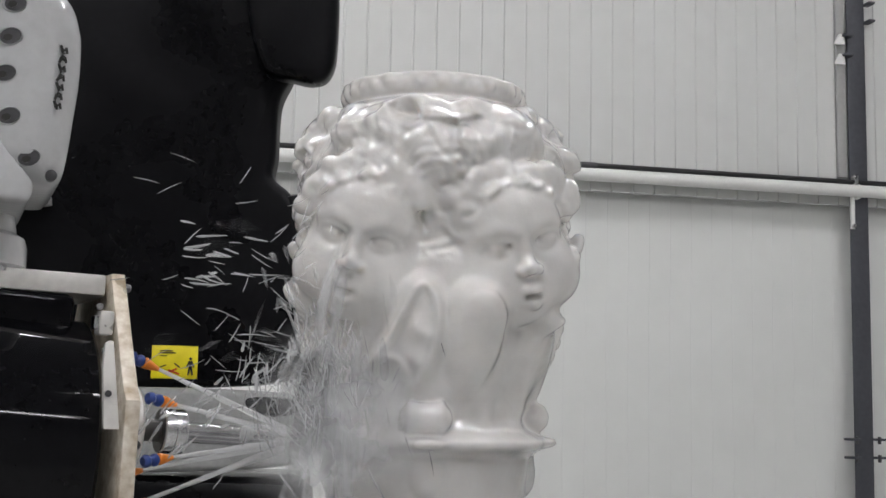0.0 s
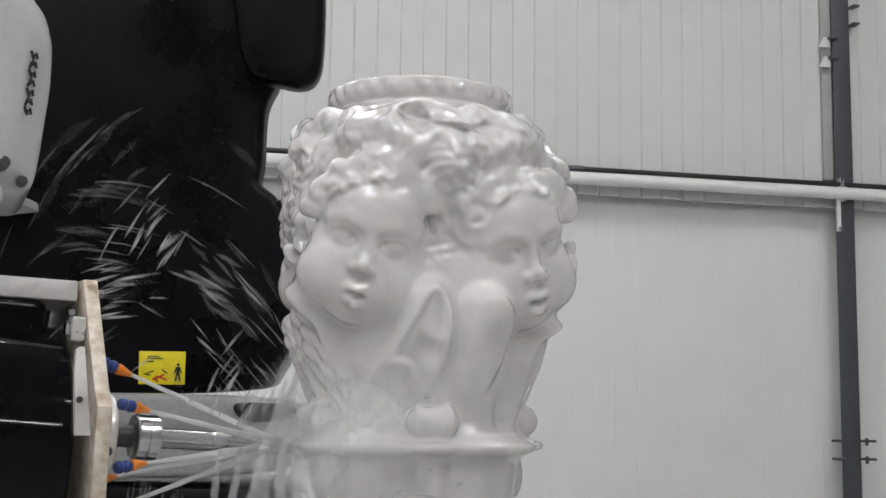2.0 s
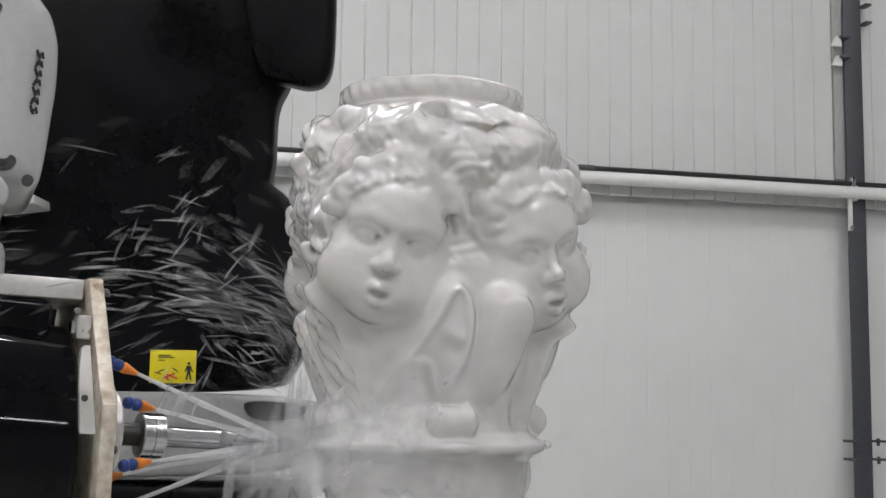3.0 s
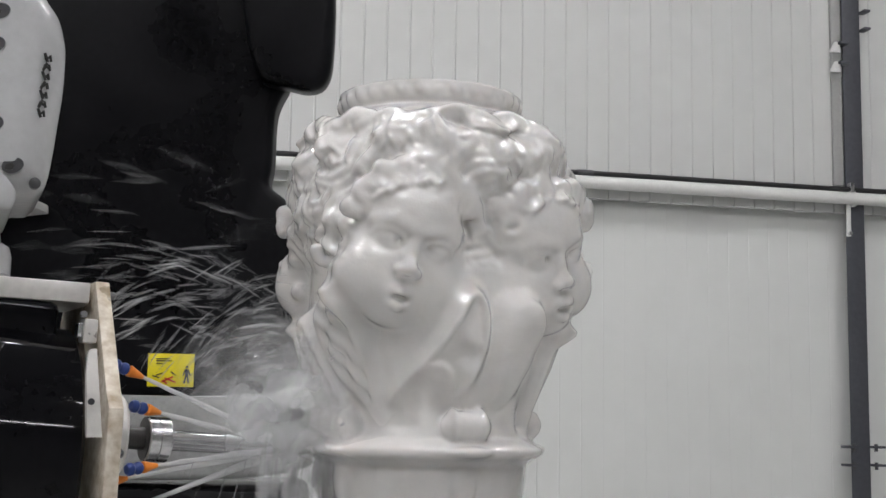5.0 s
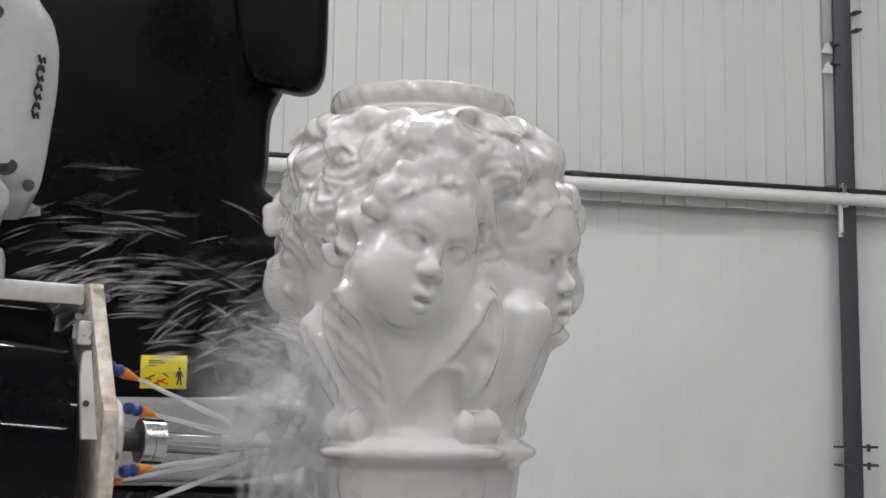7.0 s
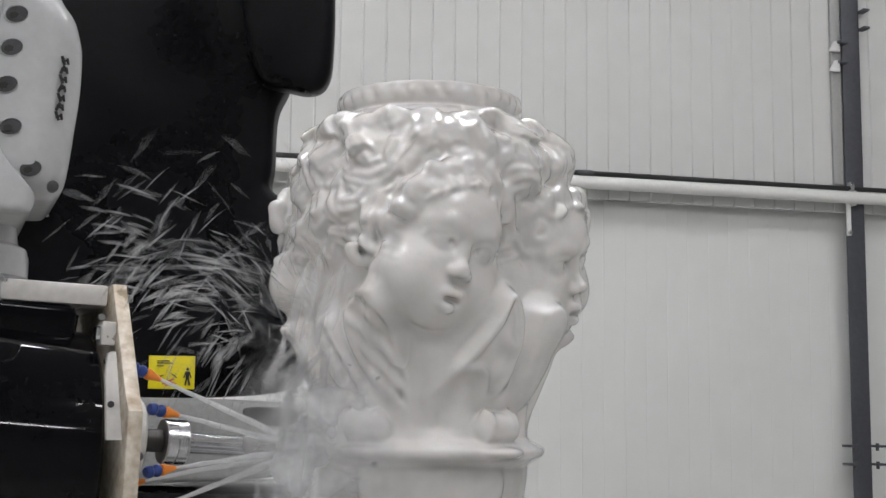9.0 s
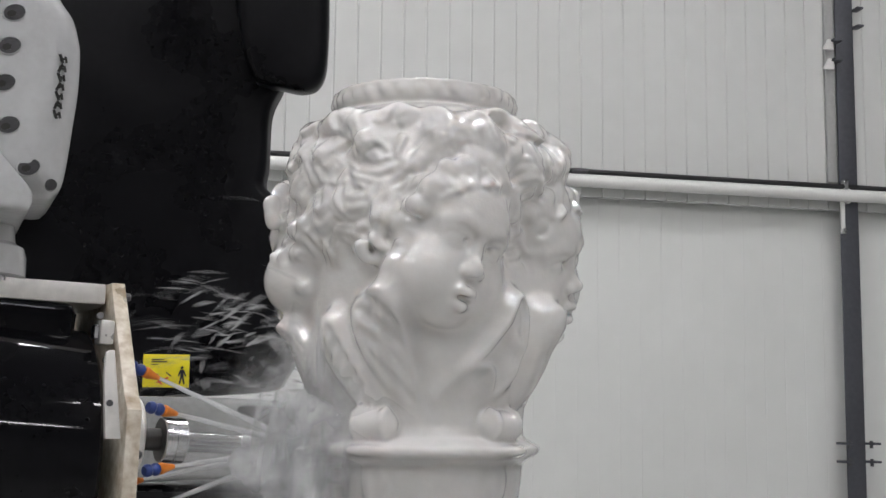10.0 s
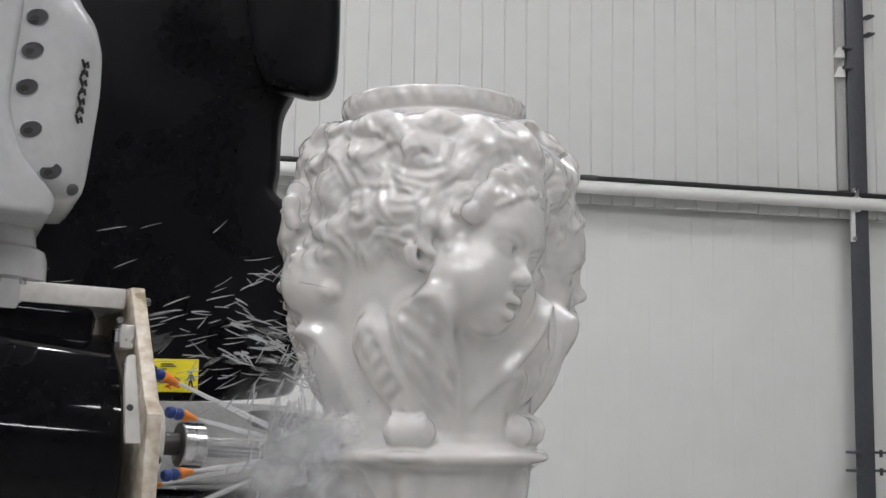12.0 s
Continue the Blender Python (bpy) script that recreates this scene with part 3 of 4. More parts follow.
def carve_vase():
    c = Clay((-0.30, -0.30, -0.245), (0.30, 0.30, 0.5255), 0.0024)
    zs, rs = np.array(BODY).T
    x, y, z = np.meshgrid(*c.axes, indexing="ij", sparse=True)
    rad = np.sqrt(x * x + y * y)
    prof = np.interp(c.axes[2], zs, rs).astype(np.float32)[None, None, :]
    c.d = np.maximum((rad - prof) * 0.8, np.maximum(z - 0.5065, -0.238 - z)).astype(np.float32)
    rng = random.Random(5)
    hair_bulk(c)
    for half in (0, 180):
        for phi, turn, lean in HEADS:
            carve_head(c, phi + half, turn, lean)
    carve_hair(c, x, y, z, rng)
    for half in (0, 180):
        for phi, turn, lean in HEADS:
            carve_fringe(c, phi + half, turn, lean)
    carve_wings(c, x, y, z)
    for phi in (-5, -75, 82, 172, 245):
        carve_scroll(c, phi)
    # egg moulding under the lip, partly chipped off
    for i in range(34):
        c.ellipsoid(on_body(i * 360 / 34, 0.146, 0.486), (0.0105, 0.0085, 0.0065), 0.004)
    for phi in (24, 33, -2):
        c.ellipsoid(on_body(phi, 0.15, 0.510), (0.03, 0.005, 0.012), 0.004, cut=True)
    s, g = c.near((-0.14, -0.14, 0.44), (0.14, 0.14, 0.535))
    c.cut(s, (np.maximum(np.sqrt(g[0] ** 2 + g[1] ** 2) - 0.122, 0.472 - g[2])).astype(np.float32), 0.004)
    # the lip is rough where it was sawn
    top = int((0.466 - c.lo[2]) / c.step)
    zt = z[:, :, top:]
    c.d[:, :, top:] += 0.0005 * (np.sin(170 * x + 60 * zt) + np.sin(210 * y - 90 * zt) + np.sin(120 * (x - y) + 150 * zt)).astype(np.float32)
    # the water-washed surface is soft: ease the finest edges
    for ax in (0, 1, 2, 2, 1, 0):
        a = np.moveaxis(c.d, ax, 0)
        a[1:-1] = 0.25 * a[:-2] + 0.5 * a[1:-1] + 0.25 * a[2:]
    me = c.skin("marble_vase")
    me.materials.append(MARBLE)
    return me


vase = new("marble_vase", carve_vase())
tagged(vase, "wet white marble vase carved with winged cherub heads, half milled", "vase")
AXIS = (-0.030, 2.0)
VASE_TURN = [(0.0, 5.0), (0.5, 8.0), (1.0, 10.6), (1.5, 13.0), (2.0, 14.4), (2.5, 16.7), (4.5, 25.7), (5.0, 27.4), (5.5, 29.9),
             (6.0, 32.0), (6.5, 35.3), (8.5, 41.5), (9.0, 44.8), (9.5, 48.9), (10.0, 51.4), (10.5, 54.8), (11.0, 58.3),
             (11.5, 62.5), (12.0, 66.3)]


# ================= far wall: ribbed upper sheet, panels below, pipe, hose, column =================
def rib_sheet(name, x0, x1, z0, z1, y, pitch, depth, groove, wave, mat):
    """A folded sheet: flat pans with narrow grooves, and thickness."""
    bm = bmesh.new()
    xs = []
    n = int((x1 - x0) / pitch)
    for i in range(n):
        a = x0 + i * pitch
        xs += [(a, 0), (a + pitch - groove, 0), (a + pitch - groove * 0.7, depth), (a + pitch - groove * 0.3, depth)]
    xs.append((x0 + n * pitch, 0))
    rows = []
    for z, yy in ((z0, 0), (z1, 0), (z1, 0.05), (z0, 0.05)):
        row = []
        for x, d in xs:
            zz = z - (wave * (1 if d == 0 else 0) if z == z0 else 0)
            row.append(bm.verts.new((x, y + d + yy, zz)))
        rows.append(row)
    for a, b in ((0, 1), (1, 2), (2, 3), (3, 0)):
        for i in range(len(xs) - 1):
            bm.faces.new((rows[a][i], rows[a][i + 1], rows[b][i + 1], rows[b][i]))
    return link_mesh(name, bm, mat)


def build_far_wall():
    w = wall_box("wall_north", -11, 11, 0.16, 0.36, 0, 7.5, WALL_WHITE)
    tagged(w, "white coated backing of the hall wall", "wall", kind="structure")
    up = rib_sheet("wall_cladding_upper", -10.98, 10.9, 2.970, 7.49, -0.02, 0.1531, 0.009, 0.016, 0.012, WALL_WHITE)
    up.matrix_basis = WALL_M
    tagged(up, "white ribbed metal cladding sheets with vertical grooves", "wall cladding", kind="structure")
    lo = rib_sheet("wall_cladding_lower", -10.98, 10.9, 0.02, 2.985, 0.08, 0.1531, 0.0015, 0.008, 0.0, WALL_LOW)
    lo.matrix_basis = WALL_M
    tagged(lo, "pale grey-white wall panels with faint vertical joints", "wall cladding", kind="structure")
    # pipe and hose along the wall
    pipe = empty("wall_pipe", WALL_M)
    tagged(pipe, "white painted steel pipe running along the wall", "pipe")
    part("tube", lathe([(0.043, -10.9), (0.043, 10.9)], "X", (0, -0.10, 3.050), 20), PIPE_WHITE, pipe)
    for x in (-6.1, -1.65, 2.9, 7.4):
        part("clamp", box((0.035, 0.10, 0.11), (x, -0.06, 3.050), 0.006), PIPE_WHITE, pipe)
    hose = empty("black_hose", WALL_M)
    tagged(hose, "thin black hose resting along the white pipe", "hose")
    part("tube", lathe([(0.017, -10.9), (0.017, 10.9)], "X", (0, -0.10, 3.112), 12), ROD_BLACK, hose)
    part("joint_sleeve", lathe([(0.020, 0), (0.021, 0.01), (0.021, 0.10), (0.020, 0.11)], "X", (0.86, -0.10, 3.112), 14), STEEL_DARK, hose)
    # steel column
    for k, x in enumerate((2.933, -3.2)):
        col = empty("steel_column", WALL_M @ pose(x, 0, 0))
        tagged(col, "dark grey painted steel column standing against the wall", "column")
        part("front_flange", box((0.140, 0.014, 7.4), (0, -0.055, 3.75), 0.003), COLUMN_GREY, col)
        part("web", box((0.012, 0.05, 7.4), (0, -0.022, 3.75)), COLUMN_GREY, col)
        part("corner_trim", box((0.072, 0.03, 4.3), (-0.112, -0.034, 5.3), 0.004), TRIM_SHADED, col)
        for zz in (4.41, 4.28):
            part("bracket", box((0.05, 0.09, 0.016), (0.090, -0.09, zz), 0.002), COLUMN_GREY, col)
        for zz in (4.160, 4.018):
            b = part("bracket", box((0.07, 0.09, 0.018), (-0.095, -0.09, zz), 0.002), COLUMN_GREY, col)
            part("gusset", slab([(-0.19, zz - 0.065), (-0.11, zz - 0.065), (-0.11, zz + 0.01), (-0.15, zz + 0.01)], -0.10, -0.08), PIPE_WHITE, b)
        for zz in (1.335, 1.212):
            for s in (-1, 1):
                b = part("bracket", box((0.075, 0.10, 0.016), (s * 0.105, -0.09, zz), 0.002), COLUMN_GREY, col)
                part("bolt", lathe([(0.012, -0.03), (0.012, 0.02)], "Z", (s * 0.085, -0.11, zz), 8), STEEL_DARK, b)
        part("pipe_bracket", box((0.030, 0.02, 0.27), (-0.062, -0.075, 2.92), 0.003), PIPE_WHITE, col)
        part("bracket_bolt", lathe([(0.014, -0.01), (0.014, 0.012)], "Y", (-0.062, -0.095, 2.805), 8), STEEL, col)
    for x in (2.87,):
        nut = empty("hose_clip", WALL_M)
        tagged(nut, "small grey clip holding the black hose", "clip")
        part("clip_body", box((0.03, 0.05, 0.07), (x, -0.115, 3.122), 0.006), STEEL, nut)


build_far_wall()


# ================= black robot standing behind the vase =================
def build_black_robot():
    rb = empty("industrial_robot", pose(0, 0, 0))
    tagged(rb, "large glossy black industrial robot standing behind the vase", "robot")
    Y = 3.0
    body = smooth_outline([(-1.50, 2.7), (-0.60, 2.9), (-0.47, 2.62), (-0.42, 2.40), (-0.392, 2.345), (-0.420, 2.27), (-0.424, 2.14), (-0.428, 2.085),
                           (-0.385, 2.045), (-0.36, 1.98), (-0.33, 1.75), (-0.36, 1.62), (-0.46, 1.575), (-1.0, 1.56), (-1.5, 1.56),
                           (-1.56, 2.0)], 5)
    part("main_arm", slab([(x - 0.008, z) for x, z in body], Y, Y + 0.10, 0.04, 5), BLACK_PAINT, rb)
    head = smooth_outline([(-0.53, 2.75), (-0.40, 2.86), (-0.295, 2.75), (-0.282, 2.56), (-0.283, 2.42), (-0.290, 2.365), (-0.312, 2.334),
                           (-0.350, 2.326), (-0.395, 2.335), (-0.432, 2.342), (-0.468, 2.365), (-0.50, 2.47)], 5)
    head = [(x * 0.967 - 0.008, 1.55 + (z - 1.55) * 0.967) for x, z in head]
    part("elbow_housing", slab(head, Y - 0.10, Y - 0.005, 0.035, 5), BLACK_PAINT, rb)
    part("lower_knuckle", lathe([(0.0, -0.02), (0.05, -0.015), (0.06, 0.02), (0.06, 0.12)], "Y", (-0.375, Y + 0.02, 1.99), 24), BLACK_PAINT, rb)
    # grey foot casting; a raised black oval paints the shade of its hollow
    foot = smooth_outline([(-1.4, 1.575), (-0.9, 1.568), (-0.50, 1.565), (-0.33, 1.553), (-0.300, 1.53), (-0.300, 1.47), (-0.31, 1.41),
                           (-0.5, 1.38), (-1.0, 1.37), (-1.4, 1.38)], 4)
    ft = part("foot_casting", slab(foot, Y - 0.13, Y + 0.06, 0.02, 3), FOOT_GREY, rb, "light grey painted foot casting")
    oval = smooth_outline([(-0.455, 1.545), (-0.39, 1.548), (-0.325, 1.540), (-0.318, 1.525), (-0.36, 1.508), (-0.42, 1.505), (-0.452, 1.52)], 5)
    part("recess_shade", slab(oval, Y - 0.136, Y - 0.05), BLACK_PAINT, ft)
    part("lower_base", box((1.2, 0.5, 1.36), (-0.95, Y + 0.12, 0.68), 0.03), BLACK_PAINT, rb)
    part("base_plate", box((1.5, 0.8, 0.06), (-0.95, Y + 0.12, 0.03), 0.008), STEEL_DARK, rb)
    bar = box((0.30, 0.12, 0.022), (-0.15, 0, 0), 0.003)
    bar.transform(Matrix.Translation((-0.968, 2.93, 2.011)) @ Matrix.Rotation(radians(-7), 4, "Y"))
    part("cover_ledge", bar, PIPE_WHITE, rb, "white painted ledge plate")
    part("ledge_bracket", box((0.05, 0.06, 0.05), (-1.10, 3.0, 1.985), 0.006), BLACK_PAINT, rb)
    # warning sticker
    st = part("warning_sticker", box((0.111, 0.003, 0.079), (-0.655, Y - 0.0022, 1.628), 0.0006), YELLOW, rb, "yellow warning sticker with dark marks")
    yy = Y - 0.0050

    def mark(name, x, z, w, h, mat, ang=0):
        part(name, box((w, 0.0016, h), (x, yy, z), rot=Matrix.Rotation(radians(ang), 4, "Y")), mat, st)
    for i, (w, z) in enumerate(((0.030, 1.655), (0.038, 1.650), (0.016, 1.643))):
        mark("print_bar", -0.690 + w / 2, z, w, 0.0022, INK)
    for x, z, w, h, a in ((-0.616, 1.622, 0.008, 0.018, 0), (-0.616, 1.636, 0.006, 0.006, 45), (-0.6195, 1.606, 0.004, 0.018, 12),
                          (-0.6125, 1.606, 0.004, 0.018, -12), (-0.622, 1.623, 0.003, 0.016, 20), (-0.610, 1.623, 0.003, 0.016, -20)):
        mark("pictogram_bar", x, z, w, h, INK, a)
    for x, z, w, a in ((-0.662, 1.606, 0.030, -25), (-0.655, 1.604, 0.028, 20), (-0.668, 1.600, 0.014, 40)):
        mark("pictogram_bar", x, z, w, 0.004, RED_INK, a)
    for x, z, a in ((-0.690, 1.612, 15), (-0.682, 1.618, -20), (-0.648, 1.620, 35)):
        mark("pictogram_bar", x, z, 0.016, 0.0025, INK, a)


build_black_robot()


# ================= milling head: wrist, spindle, tool, nozzles =================
HEAD = (-0.450, 1.90, 1.4955)          # middle of the tool holder at rest
TILT, SWING = 3.5, 29.0                # nose down, and turned away


NOZZLE_TIPS = [Vector(v) for v in ((-0.032, -0.046, 0.0896), (-0.012, -0.086, 0.0393), (-0.009, -0.086, -0.0358), (-0.012, 0.050, -0.062),
                                   (-0.030, -0.050, -0.100))]
JET_AIM = Vector((0.232, 0, 0.004))     # where the coolant meets the cutter


def build_milling_head():
    h = empty("milling_head", pose(*HEAD, 0, TILT, SWING))
    tagged(h, "robot milling head with black spindle, grey wrist and coolant nozzles", "milling head")
    # spindle housing
    sp = [(0.0, -1.0), (0.19, -1.0), (0.198, -0.99), (0.198, -0.118), (0.190, -0.112), (0.0, -0.112)]
    body = part("spindle_body", lathe([(max(r, 0.001), a) for r, a in sp], "X", (-0.02, 0.03, -0.045), 64), SPINDLE_BLACK, h, "glossy black spindle body", 35)
    for z, y in ((0.105, -0.135), (0.17, -0.072)):
        part("screw", lathe([(0.005, -0.004), (0.005, 0.003)], "Y", (-0.135, y - 0.002, z), 8), STEEL, body)
    bm = box((0.90, 0.20, 0.030), (-0.45, 0.05, 0), 0.003)
    bm.transform(Matrix.Translation((-0.116, 0, 0.2035)) @ Matrix.Rotation(radians(-9), 4, "Z") @ Matrix.Rotation(radians(1.5), 4, "Y").inverted())
    cv = box((0.86, 0.22, 0.12), (-0.45, 0.06, 0), 0.012)
    cv.transform(Matrix.Translation((-0.136, 0, 0.126)) @ Matrix.Rotation(radians(-9), 4, "Z"))
    part("housing_cover", cv, SPINDLE_BLACK, h, "black sheet cover over the spindle")
    part("top_plate", bm, ALU, h, "worn aluminium top plate")
    # front plate: eight-sided, bolted to the top plate
    out = [(-0.05, 0.222), (0.14, 0.222), (0.20, 0.10), (0.20, -0.14), (0.12, -0.24), (-0.09, -0.24), (-0.185, -0.12), (-0.185, 0.04), (-0.165, 0.06)]
    bm = slab(out, -0.114, -0.093, 0.0025, 2)
    bmesh.ops.transform(bm, matrix=Matrix(((0, 1, 0, 0), (1, 0, 0, 0), (0, 0, 1, 0), (0, 0, 0, 1))), verts=bm.verts)
    bm.transform(Matrix.Translation((-0.1, 0, 0.1)) @ Matrix.Rotation(radians(2.0), 4, "Y").inverted() @ Matrix.Translation((0.1, 0, -0.1)))
    fp = part("front_plate", bm, ALU_STAINED, h, "aluminium front plate with brown stains")
    for y, z in ((-0.03, 0.205), (0.09, 0.205), (-0.17, -0.02), (-0.16, -0.1)):
        part("bolt", lathe([(0.006, -0.09), (0.006, -0.084), (0.004, -0.082)], "X", (0, y, z), 8), STEEL_DARK, fp)
    # side bracket plate and small block; a dark disc paints the hole's shade
    sb = part("side_bracket", slab([(-0.1484, 0.1120), (-0.1440, 0.1163), (-0.1375, 0.1163), (-0.1175, 0.0), (-0.1383, -0.001), (-0.1481, 0.0835)],
                                   -0.190, -0.180, 0.001), ALU, h, "aluminium side bracket, a dark disc for its round hole")
    part("hole_shade", lathe([(0.0045, -0.0025), (0.0045, 0.006)], "Y", (-0.1378, -0.1902, 0.0461), 14), STEEL_DARK, sb)
    part("clamp_block", box((0.020, 0.03, 0.034), (-0.128, -0.085, 0.146), 0.003), ALU, h)
    part("clamp_arm", box((0.008, 0.02, 0.020), (-0.141, -0.085, 0.146), 0.002), STEEL, h)
    # nose rings
    part("nose_ring", lathe([(0.084, -0.092), (0.084, -0.066), (0.080, -0.062), (0.062, -0.061), (0.062, -0.050), (0.058, -0.046), (0.030, -0.046)],
                            "X", (0, 0, 0), 48), ALU, h, "machined spindle nose ring")
    part("spindle_shaft", lathe([(0.017, -0.06), (0.017, -0.008), (0.015, -0.006)], "X", (0, 0, 0), 32), DULL_DARK, h, "dark steel spindle shaft")
    hd = part("tool_holder", lathe([(0.016, -0.0075), (0.0320, -0.0072), (0.0338, -0.0050), (0.0338, 0.0080), (0.0316, 0.0085), (0.0316, 0.0105),
                                    (0.0338, 0.0110), (0.0338, 0.0260), (0.0315, 0.0285), (0.0170, 0.0290), (0.0156, 0.034), (0.0152, 0.150), (0.0150, 0.212),
                                    (0.0140, 0.214)], "X", (0, 0, 0), 40), STEEL, h, "bright steel tool holder with grooved collar", 25)
    part("collar_back", lathe([(0.0325, -0.0090), (0.0325, -0.0080), (0.014, -0.0079)], "X", (0, 0, 0), 40), DULL_DARK, hd, "dark back of the collar")
    part("cutter", lathe([(0.0148, 0.212), (0.0146, 0.222), (0.0105, 0.245), (0.0052, 0.268), (0.0016, 0.282), (0.0004, 0.283)], "X", (0, 0, 0), 24),
         STEEL_DARK, h, "pointed dark steel cutter", 25)
    # coolant nozzles round the nose
    for tip in NOZZLE_TIPS:
        d = (JET_AIM - tip).normalized()
        base = tip - d * 0.052
        q = d.to_track_quat("Z", "Y").to_matrix().to_4x4()
        M = Matrix.Translation(base) @ q
        bl = lathe([(0.0075, 0), (0.0105, 0.004), (0.0105, 0.010), (0.007, 0.014), (0.0075, 0.016), (0.0105, 0.020), (0.0105, 0.026), (0.0065, 0.031)], "Z", seg=18)
        bl.transform(Matrix.Scale(0.86, 4))
        og = lathe([(0.0065, 0.029), (0.0098, 0.032), (0.0098, 0.037), (0.0080, 0.043), (0.0038, 0.060), (0.0030, 0.060)], "Z", seg=18)
        og.transform(Matrix.Scale(0.86, 4))
        bl.transform(M)
        og.transform(M)
        nz = part("coolant_nozzle", bl, BLUE, h, "blue jointed plastic hose segment")
        part("nozzle_tip", og, ORANGE, nz, "orange plastic nozzle tip")
    # wrist casting over the spindle, upright
    RY = Matrix.Rotation(radians(TILT), 4, "Y")
    W = RY.inverted() @ Matrix.Rotation(radians(22 - SWING), 4, "Z") @ RY @ Matrix.Translation((0.0, 0, 0)) @ RY.inverted()

    def wpart(name, bm, mat, parent, label="", smooth=40):
        bm.transform(W)
        return part(name, bm, mat, parent, label, smooth)
    cover = smooth_outline([(-0.44, 0.86), (-0.30, 0.84), (-0.225, 0.69), (-0.1914, 0.624), (-0.1727, 0.597), (-0.163, 0.565), (-0.1605, 0.544),
                            (-0.161, 0.494), (-0.166, 0.444), (-0.171, 0.395), (-0.177, 0.358), (-0.186, 0.343), (-0.205, 0.336), (-0.30, 0.34),
                            (-0.40, 0.37), (-0.47, 0.60)], 4)
    wc = wpart("wrist_cover", pillow(cover, -0.16, 0.10, 0.055), ROBOT_GREY, h, "light grey wrist cover with recessed bolts", 50)
    back = smooth_outline([(-0.60, 0.86), (-0.30, 0.86), (-0.272, 0.68), (-0.2735, 0.608), (-0.2797, 0.527), (-0.2837, 0.471), (-0.2777, 0.4325),
                           (-0.2604, 0.387), (-0.2367, 0.358), (-0.220, 0.338), (-0.221, 0.318), (-0.235, 0.310), (-0.30, 0.312), (-0.5, 0.33),
                           (-0.62, 0.55)], 4)
    wpart("wrist_body", pillow(back, -0.170, 0.11, 0.012), ROBOT_GREY, h, "", 50)
    # shallow bolt pockets: a dark disc in each paints the shade of a deeper scoop
    for x, z, y in ((-0.2558, 0.585, -0.16), (-0.2597, 0.5376, -0.16), (-0.264, 0.4853, -0.16), (-0.2554, 0.427, -0.16), (-0.2262, 0.372, -0.157)):
        turn = Matrix.Translation((x, y, z)) @ Matrix.Rotation(radians(-22), 4, "Y") @ Matrix.Diagonal((1.25, 1, 0.92, 1))
        po = lathe([(0.0136, 0.004), (0.0136, -0.0016), (0.0128, -0.0020), (0.0116, 0.002), (0.004, 0.003)], "Y", (0, 0, 0), 20)
        fl = lathe([(0.0117, -0.0010), (0.0117, 0.0005)], "Y", (0.0005, 0, 0), 18)
        bo = lathe([(0.0055, -0.0022), (0.0055, -0.0005)], "Y", (-0.003, 0, -0.001), 6)
        for nm, b, mt in (("bolt_pocket", po, ROBOT_GREY), ("pocket_shade", fl, STEEL_DARK), ("socket_bolt", bo, DULL_DARK)):
            b.transform(turn)
            wpart(nm, b, mt, wc)
    # lowest pocket is only a raised dark disc, shade put in as colour
    wpart("bolt_pocket", lathe([(0.008, 0.010), (0.008, -0.003), (0.004, -0.004)], "Y", (-0.1945, -0.144, 0.352), 14), STEEL_DARK, wc)
    # faded maker's mark: plain slanting bars on the rounded flank
    for i in range(7):
        x, z = -0.1885 - 0.0008 * i, 0.528 - 0.0132 * i
        flank = Matrix.Translation((x, -0.1560, z)) @ Matrix.Rotation(radians(29), 4, "Z")
        for w, hh, a, ox in ((0.0035, 0.013, 28 if i % 2 else -24, -0.002), (0.0105, 0.003, 16 if i % 3 else -30, 0.001), (0.003, 0.009, -12, 0.005)):
            b = box((w, 0.0016, hh), rot=Matrix.Rotation(radians(a), 4, "Y"))
            b.transform(flank @ Matrix.Translation((ox, -0.0006, 0)))
            wpart("maker_mark", b, INK, wc)
    # neck flange between wrist and spindle frame
    wpart("wrist_neck", lathe([(0.085, 0.345), (0.092, 0.330), (0.098, 0.285), (0.110, 0.278), (0.114, 0.264), (0.114, 0.236), (0.108, 0.231), (0.107, 0.19), (0.04, 0.188)],
                              "Z", (-0.325, 0.02, 0), 48), ROBOT_GREY, h, "grey bolted neck flange", 30)
    for i in range(16):
        a = 2 * math.pi * i / 16
        wpart("flange_bolt", lathe([(0.006, 0.225), (0.006, 0.233)], "Z", (-0.325 + 0.109 * math.cos(a), 0.02 + 0.109 * math.sin(a), 0), 8), STEEL, h)
    return h


milling_head = build_milling_head()
HEAD_SHIFT = [
    (0.0, 0.0242), (0.5, 0.0219), (1.0, 0.0179), (1.5, 0.0145), (2.0, 0.0029), (2.5, -0.0056), (4.5, 0.0031),
    (5.0, 0.0068), (5.5, 0.0065), (6.0, 0.0025), (6.5, 0.0034), (8.5, 0.0330), (9.0, 0.0316), (9.5, 0.0368),
    (10.0, 0.0374), (10.5, 0.0405), (11.0, 0.0453), (11.5, 0.0476), (12.0, 0.0527),
]


